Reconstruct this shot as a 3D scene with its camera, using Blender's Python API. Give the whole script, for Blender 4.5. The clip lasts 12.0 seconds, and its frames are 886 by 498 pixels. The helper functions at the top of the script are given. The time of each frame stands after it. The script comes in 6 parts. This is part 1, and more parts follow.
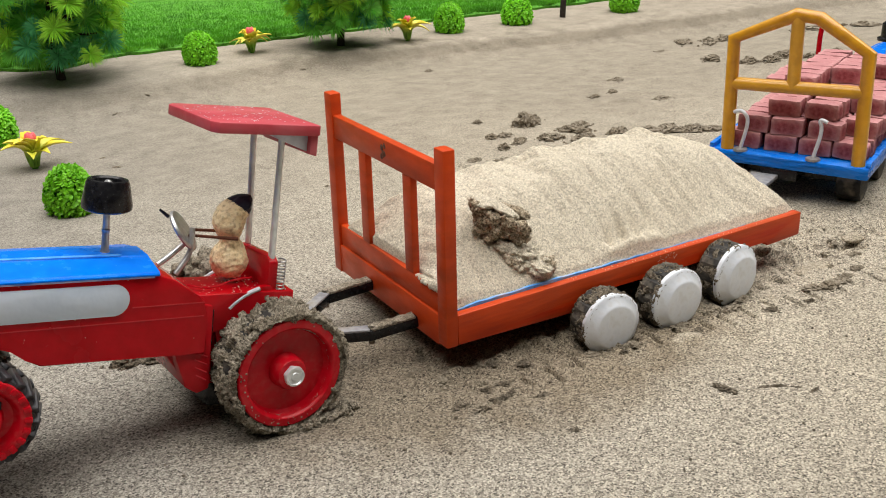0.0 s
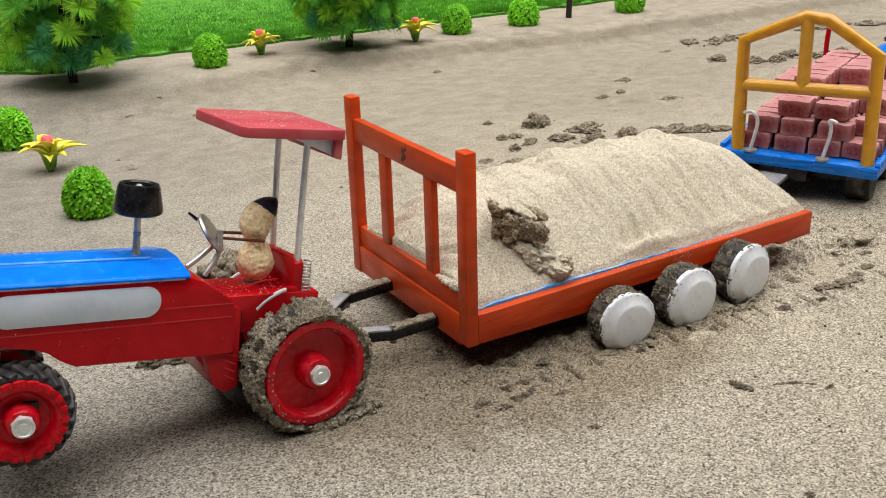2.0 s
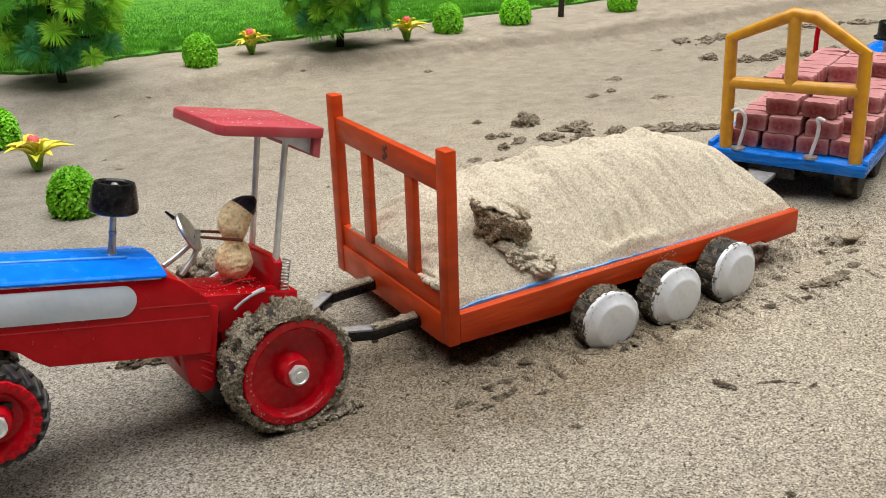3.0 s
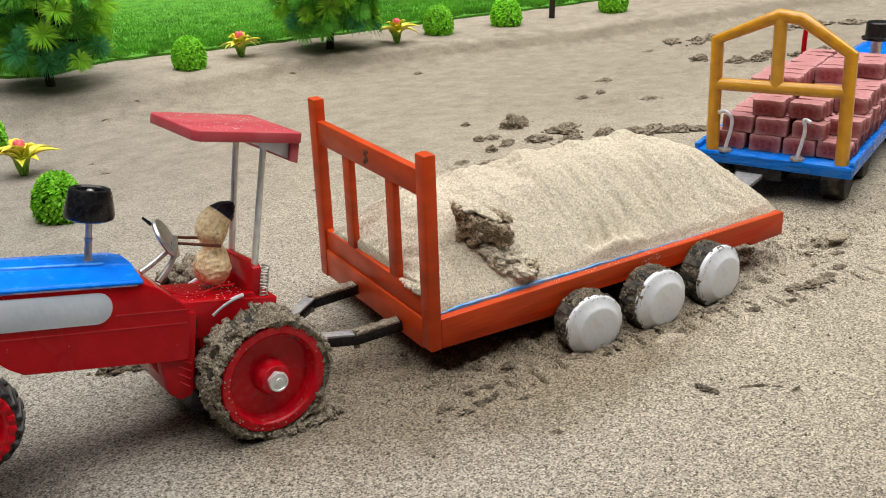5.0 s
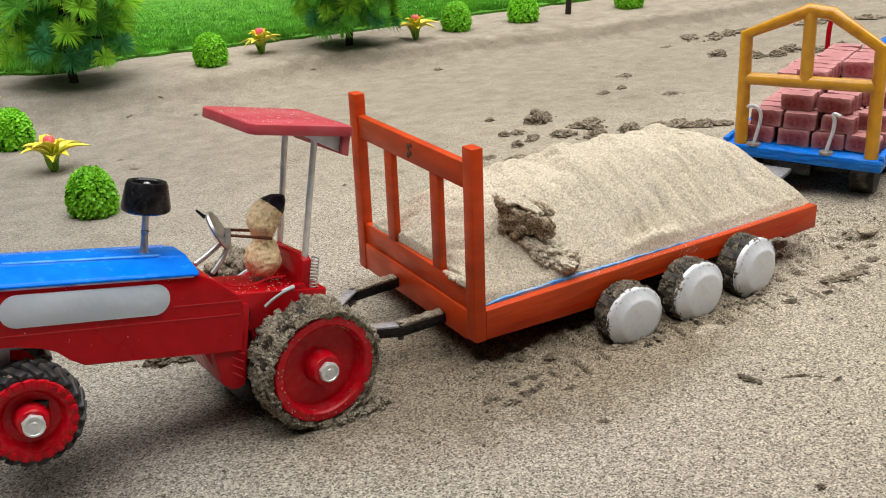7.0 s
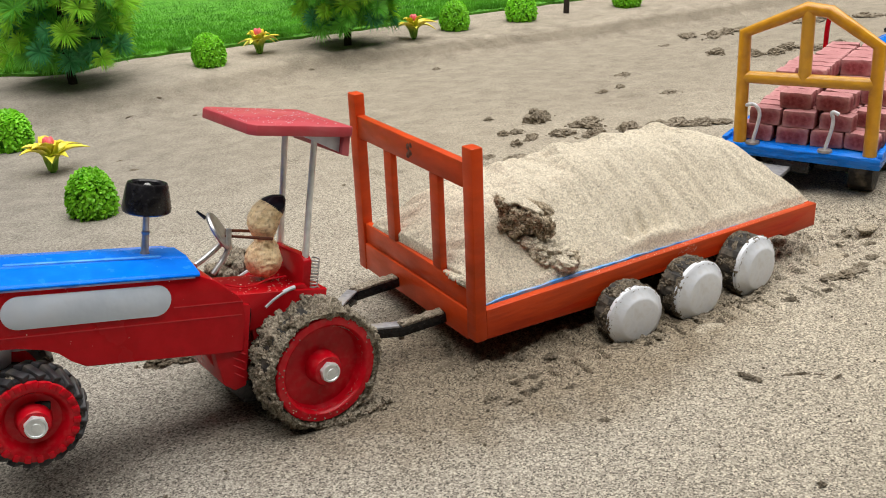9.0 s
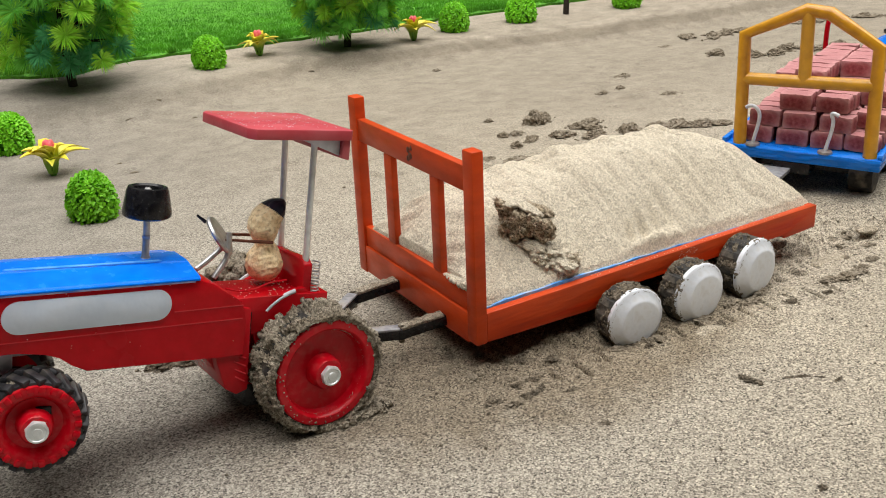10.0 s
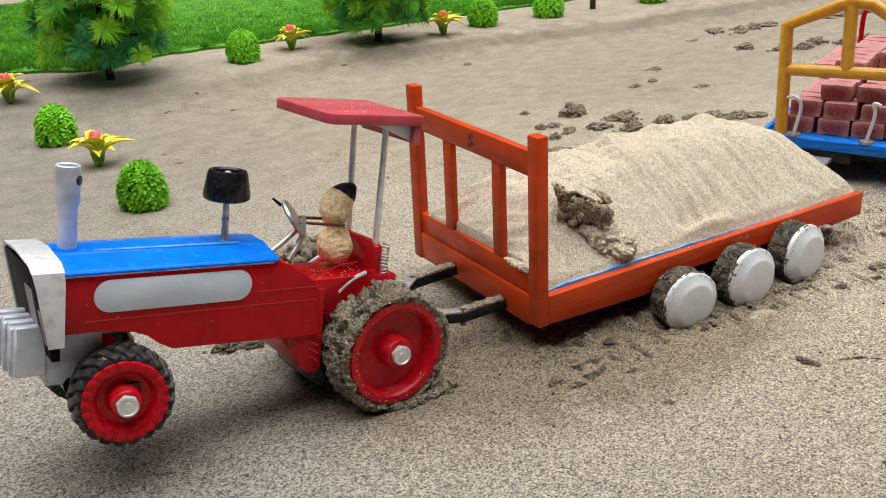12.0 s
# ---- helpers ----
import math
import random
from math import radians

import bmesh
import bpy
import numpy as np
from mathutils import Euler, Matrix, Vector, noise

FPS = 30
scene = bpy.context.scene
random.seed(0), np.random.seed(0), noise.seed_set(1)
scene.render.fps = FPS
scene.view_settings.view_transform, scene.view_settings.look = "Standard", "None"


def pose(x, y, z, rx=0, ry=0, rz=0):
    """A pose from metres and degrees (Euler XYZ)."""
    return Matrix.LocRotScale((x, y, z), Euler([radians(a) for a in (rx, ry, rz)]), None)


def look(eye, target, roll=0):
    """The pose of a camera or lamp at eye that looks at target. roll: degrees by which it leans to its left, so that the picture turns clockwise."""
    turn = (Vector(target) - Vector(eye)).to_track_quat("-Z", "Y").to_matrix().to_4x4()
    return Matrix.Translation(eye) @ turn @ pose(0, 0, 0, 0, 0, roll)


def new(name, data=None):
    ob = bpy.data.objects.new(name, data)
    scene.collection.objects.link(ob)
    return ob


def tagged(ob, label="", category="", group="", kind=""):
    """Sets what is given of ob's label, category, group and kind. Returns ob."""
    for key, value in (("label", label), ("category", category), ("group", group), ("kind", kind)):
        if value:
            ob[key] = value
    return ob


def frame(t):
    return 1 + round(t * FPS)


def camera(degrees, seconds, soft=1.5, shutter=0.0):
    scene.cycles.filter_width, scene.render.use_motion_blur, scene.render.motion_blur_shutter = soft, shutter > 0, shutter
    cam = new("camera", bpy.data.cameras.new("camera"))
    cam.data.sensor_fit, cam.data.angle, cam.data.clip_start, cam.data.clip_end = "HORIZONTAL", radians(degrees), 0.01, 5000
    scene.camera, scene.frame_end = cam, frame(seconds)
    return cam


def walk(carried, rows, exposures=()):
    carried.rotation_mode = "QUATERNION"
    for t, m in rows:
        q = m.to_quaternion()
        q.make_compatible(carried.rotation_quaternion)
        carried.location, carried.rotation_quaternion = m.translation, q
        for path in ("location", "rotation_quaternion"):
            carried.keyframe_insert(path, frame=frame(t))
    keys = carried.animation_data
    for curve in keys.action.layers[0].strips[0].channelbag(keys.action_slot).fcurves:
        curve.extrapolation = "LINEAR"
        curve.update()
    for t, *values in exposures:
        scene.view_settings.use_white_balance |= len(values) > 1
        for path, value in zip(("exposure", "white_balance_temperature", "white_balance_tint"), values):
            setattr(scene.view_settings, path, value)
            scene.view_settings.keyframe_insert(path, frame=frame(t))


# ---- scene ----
cam = camera(48.00, 12.0, 1.0)
PATH = [
    (0, (-0.20157, -0.34523, 0.22372), (0.7287, 1.2611, -0.5208), -1.40),
    (0.5, (-0.20419, -0.34302, 0.22579), (0.7261, 1.2627, -0.5200), -1.45),
    (1, (-0.20894, -0.34195, 0.22390), (0.7191, 1.2649, -0.5222), -1.53),
    (1.5, (-0.21465, -0.34499, 0.22571), (0.7119, 1.2619, -0.5222), -1.59),
    (2, (-0.21301, -0.34711, 0.22806), (0.7151, 1.2594, -0.5188), -1.65),
    (2.5, (-0.20924, -0.34790, 0.22698), (0.7208, 1.2574, -0.5201), -1.68),
    (3, (-0.20499, -0.34883, 0.22592), (0.7261, 1.2563, -0.5200), -1.74),
    (5, (-0.19714, -0.35033, 0.22650), (0.7386, 1.2527, -0.5183), -1.94),
    (5.5, (-0.21065, -0.34952, 0.22920), (0.7204, 1.2559, -0.5163), -2.01),
    (6, (-0.21771, -0.34770, 0.23019), (0.7124, 1.2574, -0.5171), -2.03),
    (6.5, (-0.21934, -0.34607, 0.22799), (0.7101, 1.2582, -0.5221), -2.04),
    (7, (-0.21645, -0.34526, 0.22692), (0.7135, 1.2589, -0.5227), -2.11),
    (9, (-0.21733, -0.34533, 0.22739), (0.7147, 1.2569, -0.5237), -2.32),
    (9.5, (-0.21746, -0.34455, 0.22753), (0.7147, 1.2580, -0.5226), -2.36),
    (10, (-0.21721, -0.34490, 0.22867), (0.7148, 1.2576, -0.5220), -2.44),
    (10.5, (-0.21825, -0.34483, 0.22896), (0.7137, 1.2575, -0.5220), -2.46),
    (11, (-0.22556, -0.34379, 0.22942), (0.7034, 1.2599, -0.5224), -2.55),
    (11.5, (-0.23716, -0.34302, 0.22931), (0.6880, 1.2622, -0.5239), -2.61),
    (12, (-0.24530, -0.34206, 0.22759), (0.6718, 1.2676, -0.5261), -2.59),
]
walk(cam, [(t, look(e, g, r)) for t, e, g, r in PATH])

# ---- light ----
scene.view_settings.exposure = 0.62
world = bpy.data.worlds.new("overcast_sky")
scene.world = world
world.use_nodes = True
wn, wl = world.node_tree.nodes, world.node_tree.links
sky = wn.new("ShaderNodeTexSky")
sky.sky_type, sky.sun_disc = "NISHITA", False
sky.sun_elevation, sky.sun_rotation = radians(82), radians(163)
sky.air_density, sky.dust_density = 1.0, 2.0
pale = wn.new("ShaderNodeHueSaturation")
pale.inputs["Saturation"].default_value = 0.15
wl.new(sky.outputs["Color"], pale.inputs["Color"])
wl.new(pale.outputs["Color"], wn["Background"].inputs["Color"])
wn["Background"].inputs["Strength"].default_value = 0.05

sun = new("sun", bpy.data.lights.new("sun", "SUN"))
sun.data.energy, sun.data.angle, sun.data.color = 4.7, radians(92), (1.0, 0.965, 0.92)
sun.matrix_world = look((0.06, -0.32, 1.50), (0, 0, 0))


# ---- materials ----
def surface(name, dark, light, scale=300.0, rough=0.6, metal=0.0, relief=0.0, relief_scale=None, coat=0.0,
            stain=None, stain_scale=60.0, stain_amount=0.3, stretch=(1, 1, 1), vary=0.0, gloss=0.32):
    """A two-scale procedural surface: fine grain between two colours, a larger stain over it, relief as bump."""
    m = bpy.data.materials.new(name)
    m.use_nodes = True
    n, l = m.node_tree.nodes, m.node_tree.links
    b = n["Principled BSDF"]
    co = n.new("ShaderNodeTexCoord")
    mp = n.new("ShaderNodeMapping")
    mp.inputs["Scale"].default_value = stretch
    l.new(co.outputs["Object"], mp.inputs["Vector"])
    fine = n.new("ShaderNodeTexNoise")
    fine.inputs["Scale"].default_value, fine.inputs["Detail"].default_value = scale, 5.0
    l.new(mp.outputs["Vector"], fine.inputs["Vector"])
    ramp = n.new("ShaderNodeValToRGB")
    ramp.color_ramp.elements[0].position, ramp.color_ramp.elements[1].position = 0.34, 0.66
    ramp.color_ramp.elements[0].color, ramp.color_ramp.elements[1].color = (*dark, 1), (*light, 1)
    l.new(fine.outputs["Fac"], ramp.inputs["Fac"])
    colour = ramp.outputs["Color"]
    if stain:
        big = n.new("ShaderNodeTexNoise")
        big.inputs["Scale"].default_value, big.inputs["Detail"].default_value = stain_scale, 6.0
        l.new(mp.outputs["Vector"], big.inputs["Vector"])
        cut = n.new("ShaderNodeMapRange")
        cut.inputs["From Min"].default_value, cut.inputs["From Max"].default_value = 0.48, 0.68
        cut.inputs["To Max"].default_value = stain_amount
        l.new(big.outputs["Fac"], cut.inputs["Value"])
        mix = n.new("ShaderNodeMixRGB")
        mix.inputs["Color2"].default_value = (*stain, 1)
        l.new(cut.outputs["Result"], mix.inputs["Fac"])
        l.new(colour, mix.inputs["Color1"])
        colour = mix.outputs["Color"]
        rr = n.new("ShaderNodeMapRange")
        rr.inputs["To Min"].default_value, rr.inputs["To Max"].default_value = rough, min(1.0, rough + 0.35)
        l.new(cut.outputs["Result"], rr.inputs["Value"])
        l.new(rr.outputs["Result"], b.inputs["Roughness"])
    else:
        b.inputs["Roughness"].default_value = rough
    if vary:
        info = n.new("ShaderNodeObjectInfo")
        geo = n.new("ShaderNodeNewGeometry")
        add = n.new("ShaderNodeMath")
        add.operation = "ADD"
        l.new(info.outputs["Random"], add.inputs[0])
        l.new(geo.outputs["Random Per Island"], add.inputs[1])
        rng = n.new("ShaderNodeMapRange")
        rng.inputs["From Max"].default_value = 2.0
        rng.inputs["To Min"].default_value, rng.inputs["To Max"].default_value = 1.0 - vary, 1.0 + vary
        l.new(add.outputs["Value"], rng.inputs["Value"])
        hsv = n.new("ShaderNodeHueSaturation")
        l.new(rng.outputs["Result"], hsv.inputs["Value"])
        l.new(colour, hsv.inputs["Color"])
        colour = hsv.outputs["Color"]
    l.new(colour, b.inputs["Base Color"])
    b.inputs["Metallic"].default_value = metal
    b.inputs["Specular IOR Level"].default_value = gloss
    b.inputs["Coat Weight"].default_value = coat
    b.inputs["Coat Roughness"].default_value = 0.11
    if relief:
        rn = n.new("ShaderNodeTexNoise")
        rn.inputs["Scale"].default_value, rn.inputs["Detail"].default_value = relief_scale or scale, 4.0
        l.new(mp.outputs["Vector"], rn.inputs["Vector"])
        bump = n.new("ShaderNodeBump")
        bump.inputs["Strength"].default_value, bump.inputs["Distance"].default_value = 1.0, relief
        l.new(rn.outputs["Fac"], bump.inputs["Height"])
        l.new(bump.outputs["Normal"], b.inputs["Normal"])
    return m


def sand(name, dark, light, damp, damp_amount, grain=900.0, relief=0.0008, patch=14.0, lo=0.30, hi=1.6, lumpy=2.6):
    """Loose sand: pale and dark grains, damp patches, coarse relief."""
    m = bpy.data.materials.new(name)
    m.use_nodes = True
    n, l = m.node_tree.nodes, m.node_tree.links
    b = n["Principled BSDF"]
    co = n.new("ShaderNodeTexCoord")
    g = n.new("ShaderNodeTexNoise")
    g.inputs["Scale"].default_value, g.inputs["Detail"].default_value, g.inputs["Roughness"].default_value = grain, 2.0, 0.7
    l.new(co.outputs["Object"], g.inputs["Vector"])
    ramp = n.new("ShaderNodeValToRGB")
    e = ramp.color_ramp.elements
    e[0].position, e[0].color = 0.26, (*[c * lo for c in dark], 1)
    e[1].position, e[1].color = 0.76, (*[min(1, c * hi) for c in light], 1)
    a = e.new(0.43)
    a.color = (*dark, 1)
    a = e.new(0.58)
    a.color = (*light, 1)
    cell = n.new("ShaderNodeTexVoronoi")
    bump_name = "fine_relief"
    cell.inputs["Scale"].default_value = grain * 0.95
    l.new(co.outputs["Object"], cell.inputs["Vector"])
    one = n.new("ShaderNodeSeparateColor")
    l.new(cell.outputs["Color"], one.inputs["Color"])
    both = n.new("ShaderNodeMix")
    both.inputs["Factor"].default_value = 0.36
    l.new(g.outputs["Fac"], both.inputs["A"])
    l.new(one.outputs["Red"], both.inputs["B"])
    l.new(both.outputs["Result"], ramp.inputs["Fac"])
    p = n.new("ShaderNodeTexNoise")
    p.inputs["Scale"].default_value, p.inputs["Detail"].default_value = patch, 5.0
    l.new(co.outputs["Object"], p.inputs["Vector"])
    cut = n.new("ShaderNodeMapRange")
    cut.inputs["From Min"].default_value, cut.inputs["From Max"].default_value = 0.42, 0.68
    cut.inputs["To Max"].default_value = damp_amount
    l.new(p.outputs["Fac"], cut.inputs["Value"])
    mix = n.new("ShaderNodeMixRGB")
    mix.blend_type = "MULTIPLY"
    mix.inputs["Color2"].default_value = (*damp, 1)
    l.new(cut.outputs["Result"], mix.inputs["Fac"])
    l.new(ramp.outputs["Color"], mix.inputs["Color1"])
    l.new(mix.outputs["Color"], b.inputs["Base Color"])
    b.inputs["Roughness"].default_value = 0.95
    b.inputs["Specular IOR Level"].default_value = 0.2
    r = n.new("ShaderNodeTexNoise")
    r.inputs["Scale"].default_value, r.inputs["Detail"].default_value, r.inputs["Roughness"].default_value = grain * 0.6, 6.0, 0.75
    l.new(co.outputs["Object"], r.inputs["Vector"])
    bump = n.new("ShaderNodeBump")
    bump.name = bump_name
    bump.inputs["Distance"].default_value = relief
    l.new(r.outputs["Fac"], bump.inputs["Height"])
    lumps = n.new("ShaderNodeTexNoise")
    lumps.inputs["Scale"].default_value, lumps.inputs["Detail"].default_value, lumps.inputs["Roughness"].default_value = grain * 0.16, 4.0, 0.65
    l.new(co.outputs["Object"], lumps.inputs["Vector"])
    coarse = n.new("ShaderNodeBump")
    coarse.name = "coarse_relief"
    coarse.inputs["Strength"].default_value, coarse.inputs["Distance"].default_value = 0.8, relief * lumpy
    l.new(lumps.outputs["Fac"], coarse.inputs["Height"])
    l.new(bump.outputs["Normal"], coarse.inputs["Normal"])
    l.new(coarse.outputs["Normal"], b.inputs["Normal"])
    return m


GROUND = sand("road_sand", (0.385, 0.336, 0.263), (0.610, 0.539, 0.424), (0.78, 0.77, 0.76), 0.5, 1400.0, 0.0012, 14.0, 0.12, 1.70, 1.3)
HEAP = sand("pale_loose_sand", (0.665, 0.59, 0.46), (0.83, 0.75, 0.60), (0.90, 0.88, 0.85), 0.4, 1500.0, 0.0017, 30.0, 0.74, 1.10, 0.9)
DUG = sand("dug_up_sand", (0.185, 0.157, 0.117), (0.275, 0.236, 0.180), (0.66, 0.62, 0.56), 0.8, 900.0, 0.0005, 90.0, 0.8, 1.12, 1.6)
SPILL = sand("spilt_sand", (0.36, 0.312, 0.235), (0.52, 0.455, 0.35), (0.80, 0.77, 0.73), 0.6, 1450.0, 0.0014, 60.0, 0.4, 1.4, 1.0)
DAMP = sand("damp_clod_sand", (0.115, 0.096, 0.070), (0.20, 0.168, 0.126), (0.7, 0.66, 0.6), 0.8, 1000.0, 0.0012, 120.0, 0.55, 1.3, 2.0)
CLOD = sand("cracked_clod_sand", (0.46, 0.375, 0.26), (0.70, 0.59, 0.435), (0.64, 0.58, 0.50), 0.6, 1300.0, 0.0022, 90.0, 0.32, 1.12, 2.0)
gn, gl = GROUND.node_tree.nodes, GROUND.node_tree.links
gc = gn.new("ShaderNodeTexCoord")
# dark pool at the wagon's head: damp sand and shade, both painted in
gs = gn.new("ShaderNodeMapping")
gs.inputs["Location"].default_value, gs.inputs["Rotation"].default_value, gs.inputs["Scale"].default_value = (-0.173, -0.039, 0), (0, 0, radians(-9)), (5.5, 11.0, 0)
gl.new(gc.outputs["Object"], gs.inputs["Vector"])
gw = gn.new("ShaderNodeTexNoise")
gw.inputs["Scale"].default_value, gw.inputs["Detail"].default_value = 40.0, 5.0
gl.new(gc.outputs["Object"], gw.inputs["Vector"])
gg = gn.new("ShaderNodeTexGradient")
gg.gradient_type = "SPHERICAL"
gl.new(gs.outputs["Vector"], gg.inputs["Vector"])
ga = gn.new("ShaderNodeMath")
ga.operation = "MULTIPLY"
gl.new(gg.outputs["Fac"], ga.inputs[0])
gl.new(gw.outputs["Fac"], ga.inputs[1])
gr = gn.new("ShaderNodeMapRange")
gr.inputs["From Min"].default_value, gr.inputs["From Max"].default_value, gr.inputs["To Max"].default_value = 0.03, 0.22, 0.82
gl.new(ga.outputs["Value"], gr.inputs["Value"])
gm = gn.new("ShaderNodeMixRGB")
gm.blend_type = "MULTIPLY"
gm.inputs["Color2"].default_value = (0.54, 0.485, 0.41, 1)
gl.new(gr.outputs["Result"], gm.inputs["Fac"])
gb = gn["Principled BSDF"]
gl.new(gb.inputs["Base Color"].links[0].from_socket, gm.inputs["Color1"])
# colour by height: darker on the loose bank, paler on the flat strip above it
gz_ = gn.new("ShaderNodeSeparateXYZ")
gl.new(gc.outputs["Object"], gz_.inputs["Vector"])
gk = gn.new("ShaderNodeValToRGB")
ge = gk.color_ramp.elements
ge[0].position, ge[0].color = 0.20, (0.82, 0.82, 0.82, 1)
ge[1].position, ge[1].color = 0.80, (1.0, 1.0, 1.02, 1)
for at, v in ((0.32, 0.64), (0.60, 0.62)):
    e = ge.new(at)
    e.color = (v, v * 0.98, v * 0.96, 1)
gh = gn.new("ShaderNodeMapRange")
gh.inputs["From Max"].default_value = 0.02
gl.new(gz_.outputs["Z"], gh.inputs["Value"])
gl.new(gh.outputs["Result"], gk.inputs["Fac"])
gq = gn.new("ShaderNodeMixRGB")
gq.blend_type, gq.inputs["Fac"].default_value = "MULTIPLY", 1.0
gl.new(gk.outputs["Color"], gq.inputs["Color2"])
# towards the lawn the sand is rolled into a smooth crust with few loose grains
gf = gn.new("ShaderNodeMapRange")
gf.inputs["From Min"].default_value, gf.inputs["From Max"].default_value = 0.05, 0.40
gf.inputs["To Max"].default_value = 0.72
gfn = gn.new("ShaderNodeTexNoise")
gfn.inputs["Scale"].default_value, gfn.inputs["Detail"].default_value = 9.0, 4.0
gl.new(gc.outputs["Object"], gfn.inputs["Vector"])
gfa = gn.new("ShaderNodeMath")
gfa.operation, gfa.inputs[1].default_value, gfa.inputs[2].default_value = "MULTIPLY_ADD", 0.22, -0.11
gl.new(gfn.outputs["Fac"], gfa.inputs[0])
gfb = gn.new("ShaderNodeMath")
gl.new(gfa.outputs["Value"], gfb.inputs[0])
gl.new(gz_.outputs["Y"], gfb.inputs[1])
gl.new(gfb.outputs["Value"], gf.inputs["Value"])
gcm = gn.new("ShaderNodeMapping")
gcm.inputs["Rotation"].default_value, gcm.inputs["Scale"].default_value = (0, 0, radians(-14)), (0.75, 1.0, 1.0)
gl.new(gc.outputs["Object"], gcm.inputs["Vector"])
gcn = gn.new("ShaderNodeTexNoise")
gcn.inputs["Scale"].default_value, gcn.inputs["Detail"].default_value = 60.0, 8.0
gl.new(gcm.outputs["Vector"], gcn.inputs["Vector"])
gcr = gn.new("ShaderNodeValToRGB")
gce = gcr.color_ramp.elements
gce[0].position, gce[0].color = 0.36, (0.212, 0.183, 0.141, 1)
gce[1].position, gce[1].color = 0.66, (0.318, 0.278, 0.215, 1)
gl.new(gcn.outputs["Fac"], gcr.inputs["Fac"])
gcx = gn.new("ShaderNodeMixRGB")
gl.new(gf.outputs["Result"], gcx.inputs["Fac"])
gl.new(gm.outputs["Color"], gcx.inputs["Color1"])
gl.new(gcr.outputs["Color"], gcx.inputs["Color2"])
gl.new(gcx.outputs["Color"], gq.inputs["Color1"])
# the bank is steeper up the road, and its darker tone stronger
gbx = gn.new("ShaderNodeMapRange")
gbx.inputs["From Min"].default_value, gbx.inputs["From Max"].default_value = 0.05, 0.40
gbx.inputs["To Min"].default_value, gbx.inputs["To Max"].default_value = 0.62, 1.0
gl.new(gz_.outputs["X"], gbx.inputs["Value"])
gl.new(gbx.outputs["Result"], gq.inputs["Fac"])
# faint dents pressed into the crust
gdn = gn.new("ShaderNodeTexNoise")
gdn.inputs["Scale"].default_value, gdn.inputs["Detail"].default_value, gdn.inputs["Roughness"].default_value = 130.0, 6.0, 0.62
gl.new(gcm.outputs["Vector"], gdn.inputs["Vector"])
gdb = gn.new("ShaderNodeBump")
gdb.inputs["Distance"].default_value = 0.0045
gl.new(gf.outputs["Result"], gdb.inputs["Strength"])
gl.new(gdn.outputs["Fac"], gdb.inputs["Height"])
gl.new(gn["coarse_relief"].outputs["Normal"], gdb.inputs["Normal"])
gl.new(gdb.outputs["Normal"], gb.inputs["Normal"])
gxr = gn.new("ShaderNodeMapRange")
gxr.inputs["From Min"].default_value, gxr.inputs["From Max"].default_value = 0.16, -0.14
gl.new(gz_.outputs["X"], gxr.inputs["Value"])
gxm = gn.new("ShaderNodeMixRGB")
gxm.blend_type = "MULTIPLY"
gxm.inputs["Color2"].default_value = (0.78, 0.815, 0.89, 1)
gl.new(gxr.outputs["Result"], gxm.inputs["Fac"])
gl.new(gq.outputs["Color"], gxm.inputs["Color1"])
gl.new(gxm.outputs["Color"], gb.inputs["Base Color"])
for node_name, most in (("fine_relief", 1.0), ("coarse_relief", 0.8)):
    gsr = gn.new("ShaderNodeMapRange")
    gsr.inputs["From Max"].default_value = 0.72
    gsr.inputs["To Min"].default_value, gsr.inputs["To Max"].default_value = most, most * 0.22
    gl.new(gf.outputs["Result"], gsr.inputs["Value"])
    gl.new(gsr.outputs["Result"], gn[node_name].inputs["Strength"])
MUD = sand("tyre_mud", (0.27, 0.235, 0.18), (0.42, 0.37, 0.29), (0.66, 0.61, 0.55), 0.7, 1300.0, 0.0013, 130.0, 0.45, 1.3, 1.6)
RED = surface("red_gloss_paint", (0.40, 0.002, 0.006), (0.47, 0.003, 0.009), 220, 0.20, 0, 0.00018, 200, 0.10, (0.30, 0.002, 0.005), 40, 0.30, gloss=0.13)
RED_WHEEL = surface("red_wheel_paint", (0.44, 0.002, 0.009), (0.52, 0.004, 0.014), 200, 0.22, 0, 0.00012, 260, 0.10, (0.48, 0.20, 0.17), 300, 0.10, gloss=0.18)
PINK_RED = surface("faded_red_paint", (0.42, 0.030, 0.046), (0.50, 0.050, 0.068), 60, 0.42, 0, 0.00018, 300, 0.08, (0.58, 0.15, 0.17), 50, 0.4)
BLUE = surface("blue_glossy_film", (0.0, 0.15, 0.74), (0.001, 0.185, 0.86), 90, 0.20, 0, 0.0005, 70, 0.05, (0.01, 0.25, 0.92), 160, 0.3, gloss=0.10)
BLUE_FILM = surface("wrinkled_blue_film", (0.0, 0.13, 0.58), (0.002, 0.19, 0.78), 70, 0.26, 0, 0.006, 55, 0.1, (0.03, 0.25, 0.75), 120, 0.4, (1, 0.35, 2.2), gloss=0.25)
SILVER = surface("silver_paint", (0.52, 0.565, 0.65), (0.66, 0.705, 0.79), 160, 0.36, 0.12, 0.0002, 200, 0.0, (0.28, 0.28, 0.31), 120, 0.35)
FOIL = surface("silver_film", (0.52, 0.60, 0.71), (0.62, 0.70, 0.81), 60, 0.30, 0.08, 0.0014, 45, 0.1, (0.62, 0.66, 0.72), 90, 0.4)
